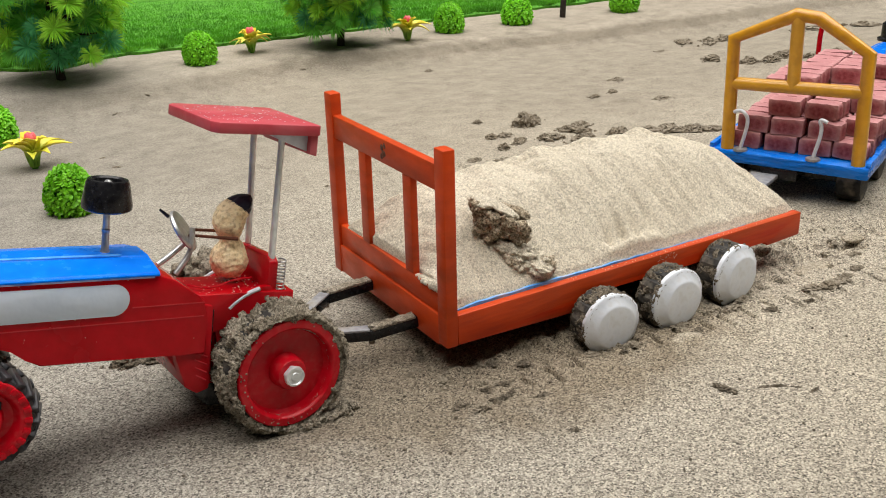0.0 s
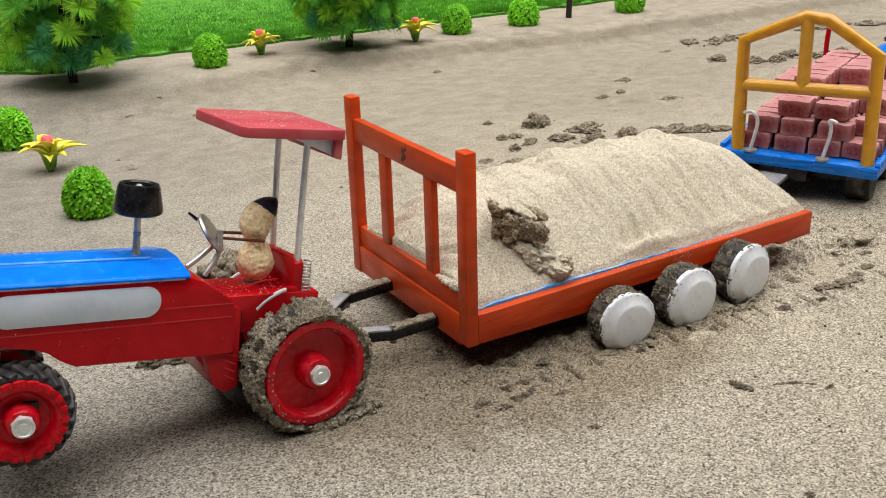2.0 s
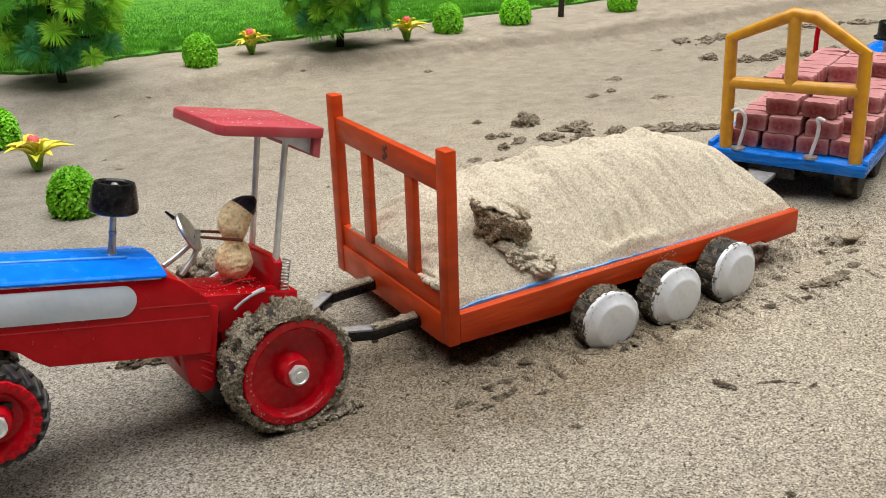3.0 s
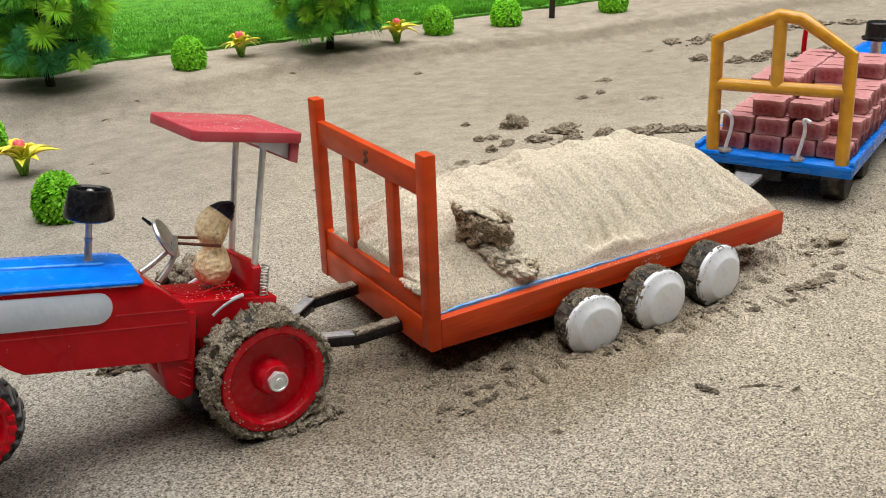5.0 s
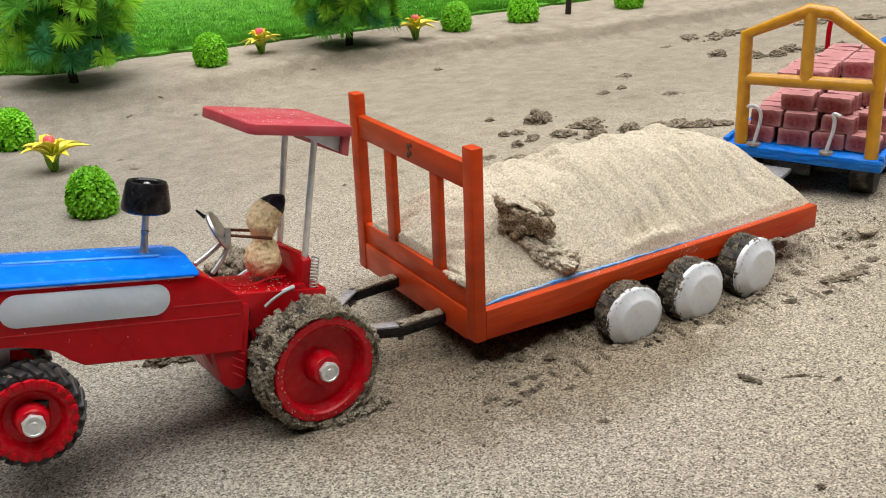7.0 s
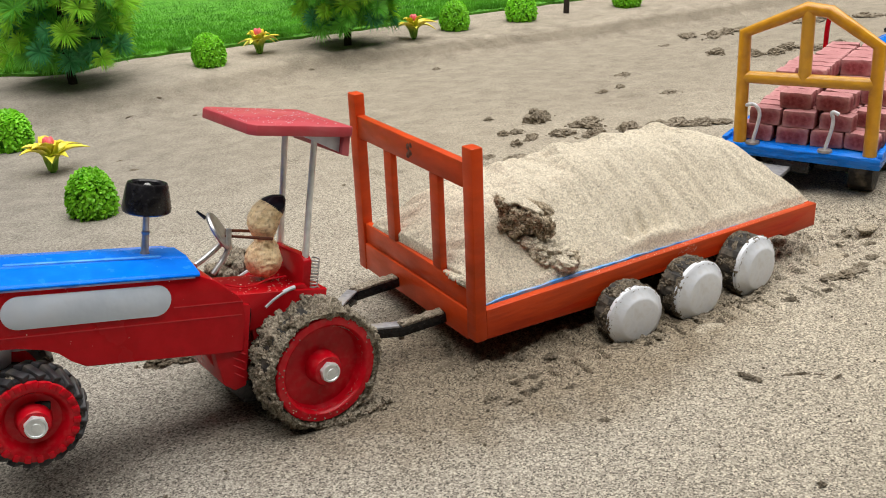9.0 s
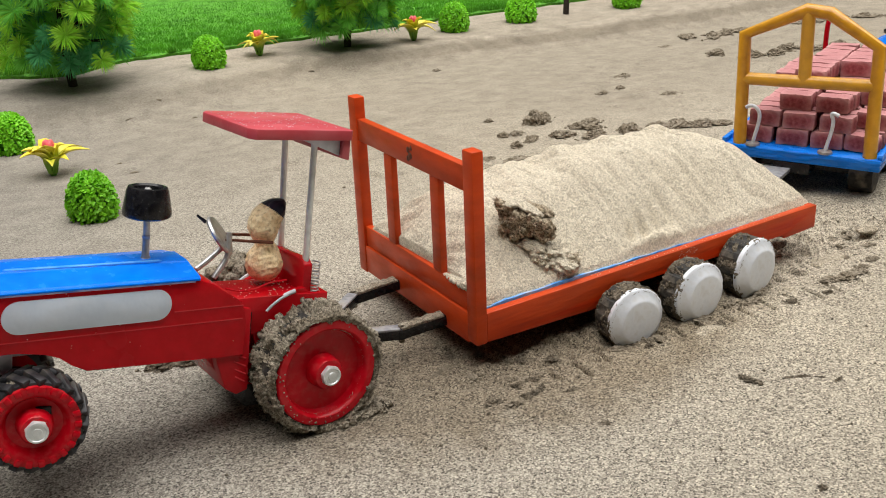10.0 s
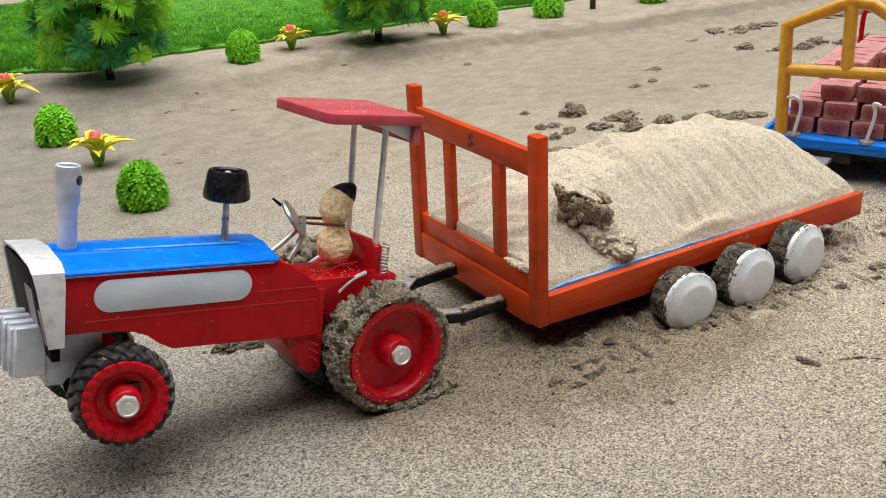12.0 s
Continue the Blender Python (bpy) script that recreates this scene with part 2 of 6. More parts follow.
WORN = surface("worn_grey_metal", (0.22, 0.22, 0.235), (0.36, 0.36, 0.375), 300, 0.5, 0.2, 0.0006, 300, 0.0, (0.40, 0.35, 0.28), 90, 0.7)
BLUE_PALE = surface("blue_highlight_film", (0.03, 0.26, 0.82), (0.08, 0.36, 0.90), 200, 0.3, 0, 0.0002, 200, 0.0, (0.22, 0.50, 0.92), 120, 0.6)
LILAC = surface("lilac_highlight_film", (0.42, 0.46, 0.80), (0.60, 0.63, 0.88), 200, 0.4, 0, 0.0002, 200, 0.0, (0.10, 0.22, 0.75), 140, 0.8)
WORN_BLUE = surface("worn_blue_film", (0.05, 0.27, 0.72), (0.16, 0.42, 0.82), 200, 0.5, 0, 0.0003, 200, 0.0, (0.50, 0.46, 0.40), 110, 0.55)
WHITE_SILVER = surface("white_silver_paint", (0.62, 0.64, 0.68), (0.74, 0.76, 0.80), 160, 0.36, 0.25, 0.0004, 140, 0.0, (0.34, 0.33, 0.32), 300, 0.4)
ZINC = surface("zinc_bolt", (0.66, 0.70, 0.71), (0.80, 0.84, 0.85), 300, 0.30, 0.45, 0.0001, 500, 0.0, (0.42, 0.44, 0.44), 240, 0.3)
STEEL = surface("steel_rod", (0.40, 0.40, 0.40), (0.58, 0.58, 0.58), 300, 0.35, 0.8, 0.0, None, 0.0, (0.25, 0.2, 0.15), 200, 0.3)
BLACK = surface("black_plastic", (0.005, 0.005, 0.006), (0.011, 0.011, 0.013), 200, 0.24, 0, 0.0001, 300, 0.0, (0.10, 0.095, 0.09), 500, 0.10)
GRILLE = surface("dark_grille", (0.004, 0.004, 0.005), (0.010, 0.010, 0.012), 60, 0.5, gloss=0.05)
RUBBER = surface("black_rubber", (0.014, 0.013, 0.012), (0.035, 0.033, 0.030), 300, 0.7, 0, 0.0005, 500, 0.0, (0.20, 0.17, 0.13), 120, 0.7)
TREAD = surface("black_tread_rubber", (0.018, 0.018, 0.020), (0.038, 0.038, 0.042), 260, 0.38, 0, 0.0003, 300, 0.0, (0.16, 0.14, 0.11), 90, 0.35)
ORANGE = surface("orange_painted_wood", (0.42, 0.024, 0.002), (0.56, 0.044, 0.004), 120, 0.40, 0, 0.0004, 160, 0.15, (0.20, 0.024, 0.006), 70, 0.6, (0.35, 0.35, 1), gloss=0.14)
ORANGE_BOARD = surface("orange_painted_board", (0.40, 0.021, 0.002), (0.55, 0.044, 0.004), 260, 0.42, 0, 0.0004, 300, 0.15, (0.25, 0.028, 0.006), 90, 0.6, (0.12, 1, 1), gloss=0.14)
CAP = surface("silver_cap_paint", (0.70, 0.735, 0.79), (0.80, 0.835, 0.885), 260, 0.40, 0.25, 0.0001, 400, 0.0, (0.40, 0.38, 0.35), 260, 0.3)
OCHRE = surface("ochre_gloss_paint", (0.50, 0.215, 0.008), (0.62, 0.285, 0.012), 140, 0.30, 0, 0.0003, 150, 0.4, (0.36, 0.15, 0.01), 130, 0.4)
BRICK = surface("dusty_red_brick", (0.185, 0.034, 0.040), (0.28, 0.066, 0.070), 420, 0.85, 0, 0.0006, 500, 0.0, (0.42, 0.17, 0.17), 280, 0.30, (1, 1, 1), 0.24)
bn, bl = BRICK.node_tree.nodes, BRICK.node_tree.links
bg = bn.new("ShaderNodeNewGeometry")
# faces turned up paler: settled dust and top light, both in the colour
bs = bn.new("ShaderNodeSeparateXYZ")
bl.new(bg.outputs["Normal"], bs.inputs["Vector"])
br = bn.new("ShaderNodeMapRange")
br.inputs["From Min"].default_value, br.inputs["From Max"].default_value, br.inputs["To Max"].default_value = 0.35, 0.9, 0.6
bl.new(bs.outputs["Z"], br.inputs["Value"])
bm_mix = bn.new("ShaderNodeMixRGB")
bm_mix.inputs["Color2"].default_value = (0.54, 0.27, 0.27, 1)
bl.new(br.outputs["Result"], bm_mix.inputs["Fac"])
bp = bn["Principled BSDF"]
# pale, chipped arrises
be = bn.new("ShaderNodeMapRange")
be.inputs["From Min"].default_value, be.inputs["From Max"].default_value, be.inputs["To Max"].default_value = 0.515, 0.58, 0.75
bl.new(bg.outputs["Pointiness"], be.inputs["Value"])
bx = bn.new("ShaderNodeMixRGB")
bx.inputs["Color2"].default_value = (0.50, 0.26, 0.25, 1)
bl.new(be.outputs["Result"], bx.inputs["Fac"])
bl.new(bp.inputs["Base Color"].links[0].from_socket, bx.inputs["Color1"])
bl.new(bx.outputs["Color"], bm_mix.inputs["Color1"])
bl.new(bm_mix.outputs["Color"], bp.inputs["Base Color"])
PEANUT = surface("peanut_shell", (0.84, 0.64, 0.36), (0.94, 0.79, 0.51), 260, 0.6, 0, 0.0009, 420, 0.0, (0.22, 0.11, 0.04), 620, 0.5)
# edges rubbed paler where paint wears
for worn, tint in ((ORANGE, (0.85, 0.20, 0.05)), (ORANGE_BOARD, (0.85, 0.22, 0.06)), (PINK_RED, (0.80, 0.42, 0.44)), (RED, (0.62, 0.06, 0.07)), (OCHRE, (0.80, 0.48, 0.06))):
    en, el = worn.node_tree.nodes, worn.node_tree.links
    eg, er, ex, ez, ek = en.new("ShaderNodeNewGeometry"), en.new("ShaderNodeMapRange"), en.new("ShaderNodeMixRGB"), en.new("ShaderNodeTexNoise"), en.new("ShaderNodeMath")
    er.inputs["From Min"].default_value, er.inputs["From Max"].default_value, er.inputs["To Max"].default_value = 0.54, 0.66, 1.0
    ez.inputs["Scale"].default_value, ez.inputs["Detail"].default_value = 220.0, 4.0
    ek.operation = "MULTIPLY"
    ex.inputs["Color2"].default_value = (*tint, 1)
    eb = en["Principled BSDF"]
    el.new(eg.outputs["Pointiness"], er.inputs["Value"])
    el.new(er.outputs["Result"], ek.inputs[0])
    el.new(ez.outputs["Fac"], ek.inputs[1])
    el.new(ek.outputs["Value"], ex.inputs["Fac"])
    el.new(eb.inputs["Base Color"].links[0].from_socket, ex.inputs["Color1"])
    el.new(ex.outputs["Color"], eb.inputs["Base Color"])
INK = surface("dark_blue_ink", (0.006, 0.007, 0.018), (0.016, 0.017, 0.035), 300, 0.4)
TWIG = surface("brown_twig", (0.10, 0.035, 0.02), (0.17, 0.06, 0.035), 400, 0.6, 0, 0.0003, 600)
BARK = surface("dark_bark", (0.014, 0.010, 0.008), (0.034, 0.025, 0.018), 300, 0.85, 0, 0.001, 300)
LAWN = surface("artificial_grass", (0.05, 0.19, 0.010), (0.11, 0.37, 0.020), 260, 0.7, 0, 0.002, 400, 0.0, (0.02, 0.09, 0.008), 40, 0.6)
BLADE = surface("grass_blade", (0.070, 0.27, 0.013), (0.145, 0.45, 0.026), 34, 0.6, 0, 0.0, None, 0.0, (0.030, 0.14, 0.010), 22, 0.7, (1, 1, 1), 0.16)
LEAF = surface("bright_green_plastic", (0.17, 0.52, 0.015), (0.27, 0.70, 0.03), 120, 0.42, 0, 0.0, None, 0.0, None, 60, 0.3, (1, 1, 1), 0.30)
CORE = surface("dark_green_plastic", (0.035, 0.15, 0.008), (0.06, 0.22, 0.012), 200, 0.6)
NEEDLE = surface("green_needles", (0.16, 0.50, 0.06), (0.25, 0.64, 0.11), 60, 0.5, 0, 0.0, None, 0.0, None, 60, 0.3, (1, 1, 1), 0.3)
NEEDLE_YOUNG = surface("yellow_green_needles", (0.36, 0.72, 0.05), (0.50, 0.86, 0.11), 60, 0.5, 0, 0.0, None, 0.0, None, 60, 0.3, (1, 1, 1), 0.3)
NEEDLE_DARK = surface("teal_green_needles", (0.065, 0.32, 0.11), (0.12, 0.44, 0.18), 60, 0.5, 0, 0.0, None, 0.0, None, 60, 0.3, (1, 1, 1), 0.3)
for leafy in (LEAF, NEEDLE, NEEDLE_YOUNG, NEEDLE_DARK, BLADE):
    ln, ll = leafy.node_tree.nodes, leafy.node_tree.links
    lt, lm = ln.new("ShaderNodeBsdfTranslucent"), ln.new("ShaderNodeMixShader")
    lm.inputs["Fac"].default_value = 0.35
    ll.new(ln["Principled BSDF"].inputs["Base Color"].links[0].from_socket, lt.inputs["Color"])
    ll.new(ln["Principled BSDF"].outputs["BSDF"], lm.inputs[1])
    ll.new(lt.outputs["BSDF"], lm.inputs[2])
    ll.new(lm.outputs["Shader"], ln["Material Output"].inputs["Surface"])
PETAL = surface("yellow_petal", (0.66, 0.54, 0.02), (0.80, 0.70, 0.07), 90, 0.45, 0, 0.0, None, 0.0, (0.84, 0.80, 0.34), 70, 0.5)
# dyed green near the stem, yellow towards the tips
pn, pl = PETAL.node_tree.nodes, PETAL.node_tree.links
pc, pv, pr, pm = pn.new("ShaderNodeTexCoord"), pn.new("ShaderNodeVectorMath"), pn.new("ShaderNodeMapRange"), pn.new("ShaderNodeMixRGB")
pv.operation = "LENGTH"
pr.inputs["From Min"].default_value, pr.inputs["From Max"].default_value = 0.010, 0.024
pm.inputs["Color1"].default_value = (0.24, 0.46, 0.06, 1)
pl.new(pc.outputs["Object"], pv.inputs[0])
pl.new(pv.outputs["Value"], pr.inputs["Value"])
pl.new(pr.outputs["Result"], pm.inputs["Fac"])
pb = pn["Principled BSDF"]
pl.new(pb.inputs["Base Color"].links[0].from_socket, pm.inputs["Color2"])
pl.new(pm.outputs["Color"], pb.inputs["Base Color"])
BUD = surface("red_bud", (0.70, 0.07, 0.10), (0.86, 0.20, 0.23), 200, 0.45)
SKY_BLOCK = surface("dark_sky_block", (0.05, 0.048, 0.042), (0.085, 0.08, 0.07), 30, 0.9, 0, 0.003, 60, 0.0, (0.035, 0.034, 0.03), 3, 0.6)


# ---- builders ----
MM = 0.001
rnd = random.Random(7)


def part(name, bm, material, parent=None, label="", m=None, smooth=True, angle=40):
    """Links a bmesh as one mesh object, under parent if given."""
    bmesh.ops.recalc_face_normals(bm, faces=bm.faces)
    me = bpy.data.meshes.new(name)
    bm.to_mesh(me)
    bm.free()
    me.materials.append(material)
    if smooth:
        me.shade_smooth()
        me.set_sharp_from_angle(angle=radians(angle))
    ob = new(name, me)
    if parent:
        ob.parent = parent
    if m is not None:
        ob.matrix_basis = m
    if label:
        ob["label"] = label
    return ob


def thing(name, m, label, category, group=""):
    return tagged(place(new(name), m), label, category, group)


def place(ob, m):
    ob.matrix_basis = m
    if ob.data is None:
        ob.empty_display_size = 0.01
    return ob


def box(bm, x0, x1, y0, y1, z0, z1, bev=0.0, seg=2):
    """A box in millimetres, bevelled."""
    r = bmesh.ops.create_cube(bm, size=1.0)
    for v in r["verts"]:
        v.co = Vector(((x0 + x1) / 2 + v.co.x * (x1 - x0), (y0 + y1) / 2 + v.co.y * (y1 - y0), (z0 + z1) / 2 + v.co.z * (z1 - z0))) * MM
    if bev:
        edges = list({e for v in r["verts"] for e in v.link_edges})
        bmesh.ops.bevel(bm, geom=edges, offset=bev * MM, segments=seg, affect="EDGES", profile=0.5)


def rod(bm, p, q, r0, r1=None, seg=14, caps=True):
    """A round bar in millimetres from p to q."""
    p, q = Vector(p) * MM, Vector(q) * MM
    d = q - p
    turn = d.to_track_quat("Z", "Y").to_matrix().to_4x4()
    bmesh.ops.create_cone(bm, cap_ends=caps, segments=seg, radius1=r0 * MM, radius2=(r1 if r1 is not None else r0) * MM, depth=d.length,
                          matrix=Matrix.Translation((p + q) / 2) @ turn)


def lathe(bm, profile, seg=48, axis="Y", wave=None, caps=True):
    """Turns a profile of (radius, along) in millimetres round an axis. wave(angle, k): added radius."""
    rings = []
    for k, (r, h) in enumerate(profile):
        ring = []
        for i in range(seg):
            a = 2 * math.pi * i / seg
            rr = (r + (wave(a, k, i) if wave else 0)) * MM
            c, s = rr * math.cos(a), rr * math.sin(a)
            ring.append(bm.verts.new((c, h * MM, s) if axis == "Y" else (c, s, h * MM)))
        rings.append(ring)
    for a, b in zip(rings, rings[1:]):
        for i in range(seg):
            j = (i + 1) % seg
            bm.faces.new((a[i], a[j], b[j], b[i]))
    for ring in (rings[0], rings[-1]) if caps else ():
        try:
            bm.faces.new(ring)
        except ValueError:
            pass


def prism(bm, outline, a0, a1, plane="xz", bev=0.0):
    """Extrudes a 2D outline (millimetres) between a0 and a1 along the axis that the plane leaves out."""
    def at(u, v, a):
        return Vector((u, a, v) if plane == "xz" else (a, u, v) if plane == "yz" else (u, v, a)) * MM
    lo = [bm.verts.new(at(u, v, a0)) for u, v in outline]
    hi = [bm.verts.new(at(u, v, a1)) for u, v in outline]
    faces = [bm.faces.new(lo), bm.faces.new(hi)]
    k = len(outline)
    for i in range(k):
        faces.append(bm.faces.new((lo[i], lo[(i + 1) % k], hi[(i + 1) % k], hi[i])))
    if bev:
        edges = list({e for f in faces for e in f.edges})
        bmesh.ops.bevel(bm, geom=edges, offset=bev * MM, segments=2, affect="EDGES", profile=0.5)


def sweep(bm, pts, r, seg=10, round_off=3):
    """A bent round bar in millimetres along pts, in one skin, its corners rounded."""
    pts = [Vector(p) for p in pts]
    for _ in range(round_off):
        if len(pts) > 2:
            cut = [pts[0]]
            for a, b in zip(pts, pts[1:]):
                cut += [a.lerp(b, 0.25), a.lerp(b, 0.75)]
            pts = cut + [pts[-1]]
    rings, side = [], None
    for i, p in enumerate(pts):
        d = (pts[min(i + 1, len(pts) - 1)] - pts[max(i - 1, 0)]).normalized()
        if side is None:
            side = d.orthogonal().normalized()
        side = (side - d * side.dot(d)).normalized()
        up = d.cross(side)
        rings.append([bm.verts.new((p + r * (math.cos(2 * math.pi * k / seg) * side + math.sin(2 * math.pi * k / seg) * up)) * MM) for k in range(seg)])
    for a, b in zip(rings, rings[1:]):
        for k in range(seg):
            bm.faces.new((a[k], a[(k + 1) % seg], b[(k + 1) % seg], b[k]))
    bm.faces.new(rings[0])
    bm.faces.new(rings[-1])


def lump(bm, c, r, seed=0, sub=1, squash=1.0, rough=0.35):
    """An uneven clod at c, metres."""
    res = bmesh.ops.create_icosphere(bm, subdivisions=sub, radius=1.0)
    for v in res["verts"]:
        d = 1 + rough * noise.noise(v.co * 1.7 + Vector((seed * 3.1, seed * 1.7, seed))) + rough * 0.5 * noise.noise(v.co * 4.1 + Vector((seed, 0, 0)))
        v.co = Vector((v.co.x * d * r, v.co.y * d * r, v.co.z * d * r * squash)) + Vector(c)


# ---- ground ----
def step(a, b, x):
    t = np.clip((x - a) / (b - a), 0, 1)
    return t * t * (3 - 2 * t)


TABLE = np.random.RandomState(17).uniform(-1, 1, (256, 256))


def grit(x, y, cell, seed=0):
    """Smooth noise of one size in metres, about -1 to 1, over arrays."""
    u, v = x / cell + 31.7 * seed + 4096, y / cell + 17.3 * seed + 4096
    i, j = np.floor(u).astype(int), np.floor(v).astype(int)
    a, b = u - i, v - j
    a, b = a * a * (3 - 2 * a), b * b * (3 - 2 * b)
    i0, i1, j0, j1 = i % 256, (i + 1) % 256, j % 256, (j + 1) % 256
    return (TABLE[i0, j0] * (1 - a) + TABLE[i1, j0] * a) * (1 - b) + (TABLE[i0, j1] * (1 - a) + TABLE[i1, j1] * a) * b


def slits():
    """Short cuts that lugs left beside the wheel tracks: x, y, x, y, depth."""
    q = random.Random(21)
    out = []
    for k in range(24):
        x = -0.0165 + 0.0150 * k + q.uniform(-0.002, 0.002)
        if q.random() < (0.9 if x > 0.02 else 0.35):
            c = -0.0145 + q.uniform(-0.002, 0.003) - 0.07 * max(0, x - 0.10)
            ln = q.uniform(0.7, 1.15)
            out.append((x, c, x - 0.0012 * ln, c - 0.0135 * ln, q.uniform(0.0024, 0.0042)))
        if x > 0.05 and q.random() < 0.8:
            c = -0.006 + 0.10 * max(0, x - 0.15) + q.uniform(-0.003, 0.003)
            out.append((x + 0.005, c, x + 0.007, c - 0.008 * q.uniform(0.7, 1.2), q.uniform(0.0015, 0.0030)))
        if x > 0.14:
            for row in range(3):
                if q.random() < 0.7:
                    xx, c = x + 0.02 * row + q.uniform(-0.004, 0.004), 0.012 + 0.022 * row + q.uniform(-0.004, 0.004)
                    out.append((xx, c, xx + q.uniform(0.001, 0.006), c - 0.008 * q.uniform(0.6, 1.2), q.uniform(0.0012, 0.0026)))
    return out


SLITS = slits()


def dents():
    """Shallow marks left on the rolled sand: old treads, drag marks and pits."""
    q = random.Random(64)
    out = []
    for k in range(300):
        x, y = q.uniform(-0.18, 0.95), q.uniform(0.14, 0.60)
        out.append((x, y, q.uniform(0.003, 0.009), q.uniform(0.0014, 0.0032), radians(q.uniform(-45, 25)), q.uniform(0.0004, 0.0013) * q.choice((1, 1, -0.7))))
    for x0, y0, n, turn in ((0.43, 0.425, 8, 28), (0.36, 0.345, 6, 24), (0.56, 0.50, 8, 12), (0.05, 0.36, 5, 20), (0.62, 0.40, 8, 8), (0.10, 0.30, 6, -20)):
        for k in range(n):
            t = radians(turn)
            out.append((x0 + 0.017 * k * math.cos(t) + q.uniform(-0.003, 0.003), y0 + 0.017 * k * math.sin(t) + q.uniform(-0.003, 0.003), q.uniform(0.008, 0.014), 0.0030, radians(turn - 50), q.uniform(0.0010, 0.0022)))
    return out


DENTS = dents()


def ground_z(x, y):
    """Height of the sand: a bank towards the lawn, churned stretches, ruts and tread marks."""
    x, y = np.asarray(x, float), np.asarray(y, float)
    left = 1 - step(-0.05, 0.25, x)
    start = 0.640 - 0.046 * step(0.25, 0.55, x) - 0.09 * left + 0.012 * grit(x, y, 0.09, 2)
    z = (0.015 + 0.004 * left) * step(start, start + 0.050 + 0.10 * left, y)
    slope = np.exp(-((y - start - 0.030) / 0.042) ** 2)
    z += 0.0005 * grit(x, y, 0.075, 3) + 0.0004 * grit(x, y, 0.028, 4)
    z += (0.00022 + 0.0022 * slope) * grit(x, y, 0.011, 5) + (0.00018 + 0.0007 * slope) * grit(x, y, 0.0048, 6)
    # sand churned between the drive wheels and under the wagon's head, and round the wagon's wheels
    churn = 1.5 * np.exp(-(((x - 0.030) / 0.055) ** 2 + ((y - 0.008) / 0.036) ** 2)) + 0.9 * np.exp(-((y - 0.002 - 0.05 * x) / 0.020) ** 2) * step(0.05, 0.09, x) * (1 - step(0.42, 0.5, x))
    churn += 0.8 * np.exp(-(((x - 0.25) / 0.10) ** 2 + ((y - 0.03) / 0.05) ** 2)) + 0.7 * np.exp(-(((x - 0.21) / 0.10) ** 2 + ((y - 0.24) / 0.045) ** 2))
    z += churn * (0.0018 * grit(x, y, 0.013, 7) + 0.0017 * grit(x, y, 0.0055, 8) + 0.0009 * grit(x, y, 0.0027, 9))
    # wheel ruts of the train of wagons, with slanting tread marks beside them
    for off, lo, hi, depth in ((-0.012, 0.02, 0.9, 0.0022), (0.112, 0.02, 0.9, 0.0015)):
        c = off + 0.05 * x + 0.12 * np.clip(x - 0.22, 0, 2) ** 1.2 * 3.2
        d = y - c
        on = step(lo - 0.03, lo + 0.03, x) * (1 - step(hi - 0.1, hi, x))
        z -= 1.3 * depth * on * np.exp(-(d / 0.010) ** 2)
        tread = np.maximum(0, np.sin((x + d * 1.5) * 2 * math.pi / 0.0155)) ** 3
        z += 0.0008 * on * tread * np.exp(-((np.abs(d) - 0.013) / 0.006) ** 2)
    # slits that the tractor's lugs cut across its way
    if np.ndim(x):
        for x0, y0, x1, y1, deep in SLITS:
            sel = np.nonzero((np.abs(x - x0) < 0.016) & (np.abs(y - (y0 + y1) / 2) < 0.024))
            if not len(sel[0]):
                continue
            sx, sy, ax, ay = x[sel], y[sel], x1 - x0, y1 - y0
            t = np.clip(((sx - x0) * ax + (sy - y0) * ay) / (ax * ax + ay * ay), 0, 1)
            gap = np.hypot(sx - x0 - t * ax, sy - y0 - t * ay)
            z[sel] -= deep * (1.7 * np.exp(-(gap / 0.0009) ** 2) - 0.22 * np.exp(-((gap - 0.0026) / 0.0010) ** 2))
        for cx, cy, ln, wd, turn, deep in DENTS:
            sel = np.nonzero((np.abs(x - cx) < 2.2 * ln) & (np.abs(y - cy) < 2.2 * ln))
            if not len(sel[0]):
                continue
            ax, ay = x[sel] - cx, y[sel] - cy
            u, v = ax * math.cos(turn) + ay * math.sin(turn), -ax * math.sin(turn) + ay * math.cos(turn)
            z[sel] -= deep * (np.exp(-(u / ln) ** 2 - (v / wd) ** 2) - 0.7 * np.exp(-(u / ln) ** 2 - ((v - 1.8 * wd) / wd) ** 2))
    # older tracks farther up the road
    for c0, slope_, lo, hi in ((0.33, 0.10, 0.34, 1.6), (0.43, 0.16, 0.52, 1.8), (0.18, 0.12, 0.40, 1.6)):
        d = y - (c0 + slope_ * (x - 0.3)) - 0.01 * grit(x, y, 0.05, 11)
        on = step(lo, lo + 0.08, x) * (1 - step(hi - 0.2, hi, x)) * np.clip(0.4 + grit(x, y, 0.045, 12), 0, 1)
        tread = np.maximum(0, np.sin((x - d * 0.5) * 2 * math.pi / 0.026)) ** 2
        z += 0.0022 * on * tread * np.exp(-(d / 0.014) ** 2)
    # the hollow that the spinning drive wheels dug
    z -= 0.002 * np.exp(-(((x + 0.075) / 0.03) ** 2 + ((y - 0.01) / 0.02) ** 2))
    return z


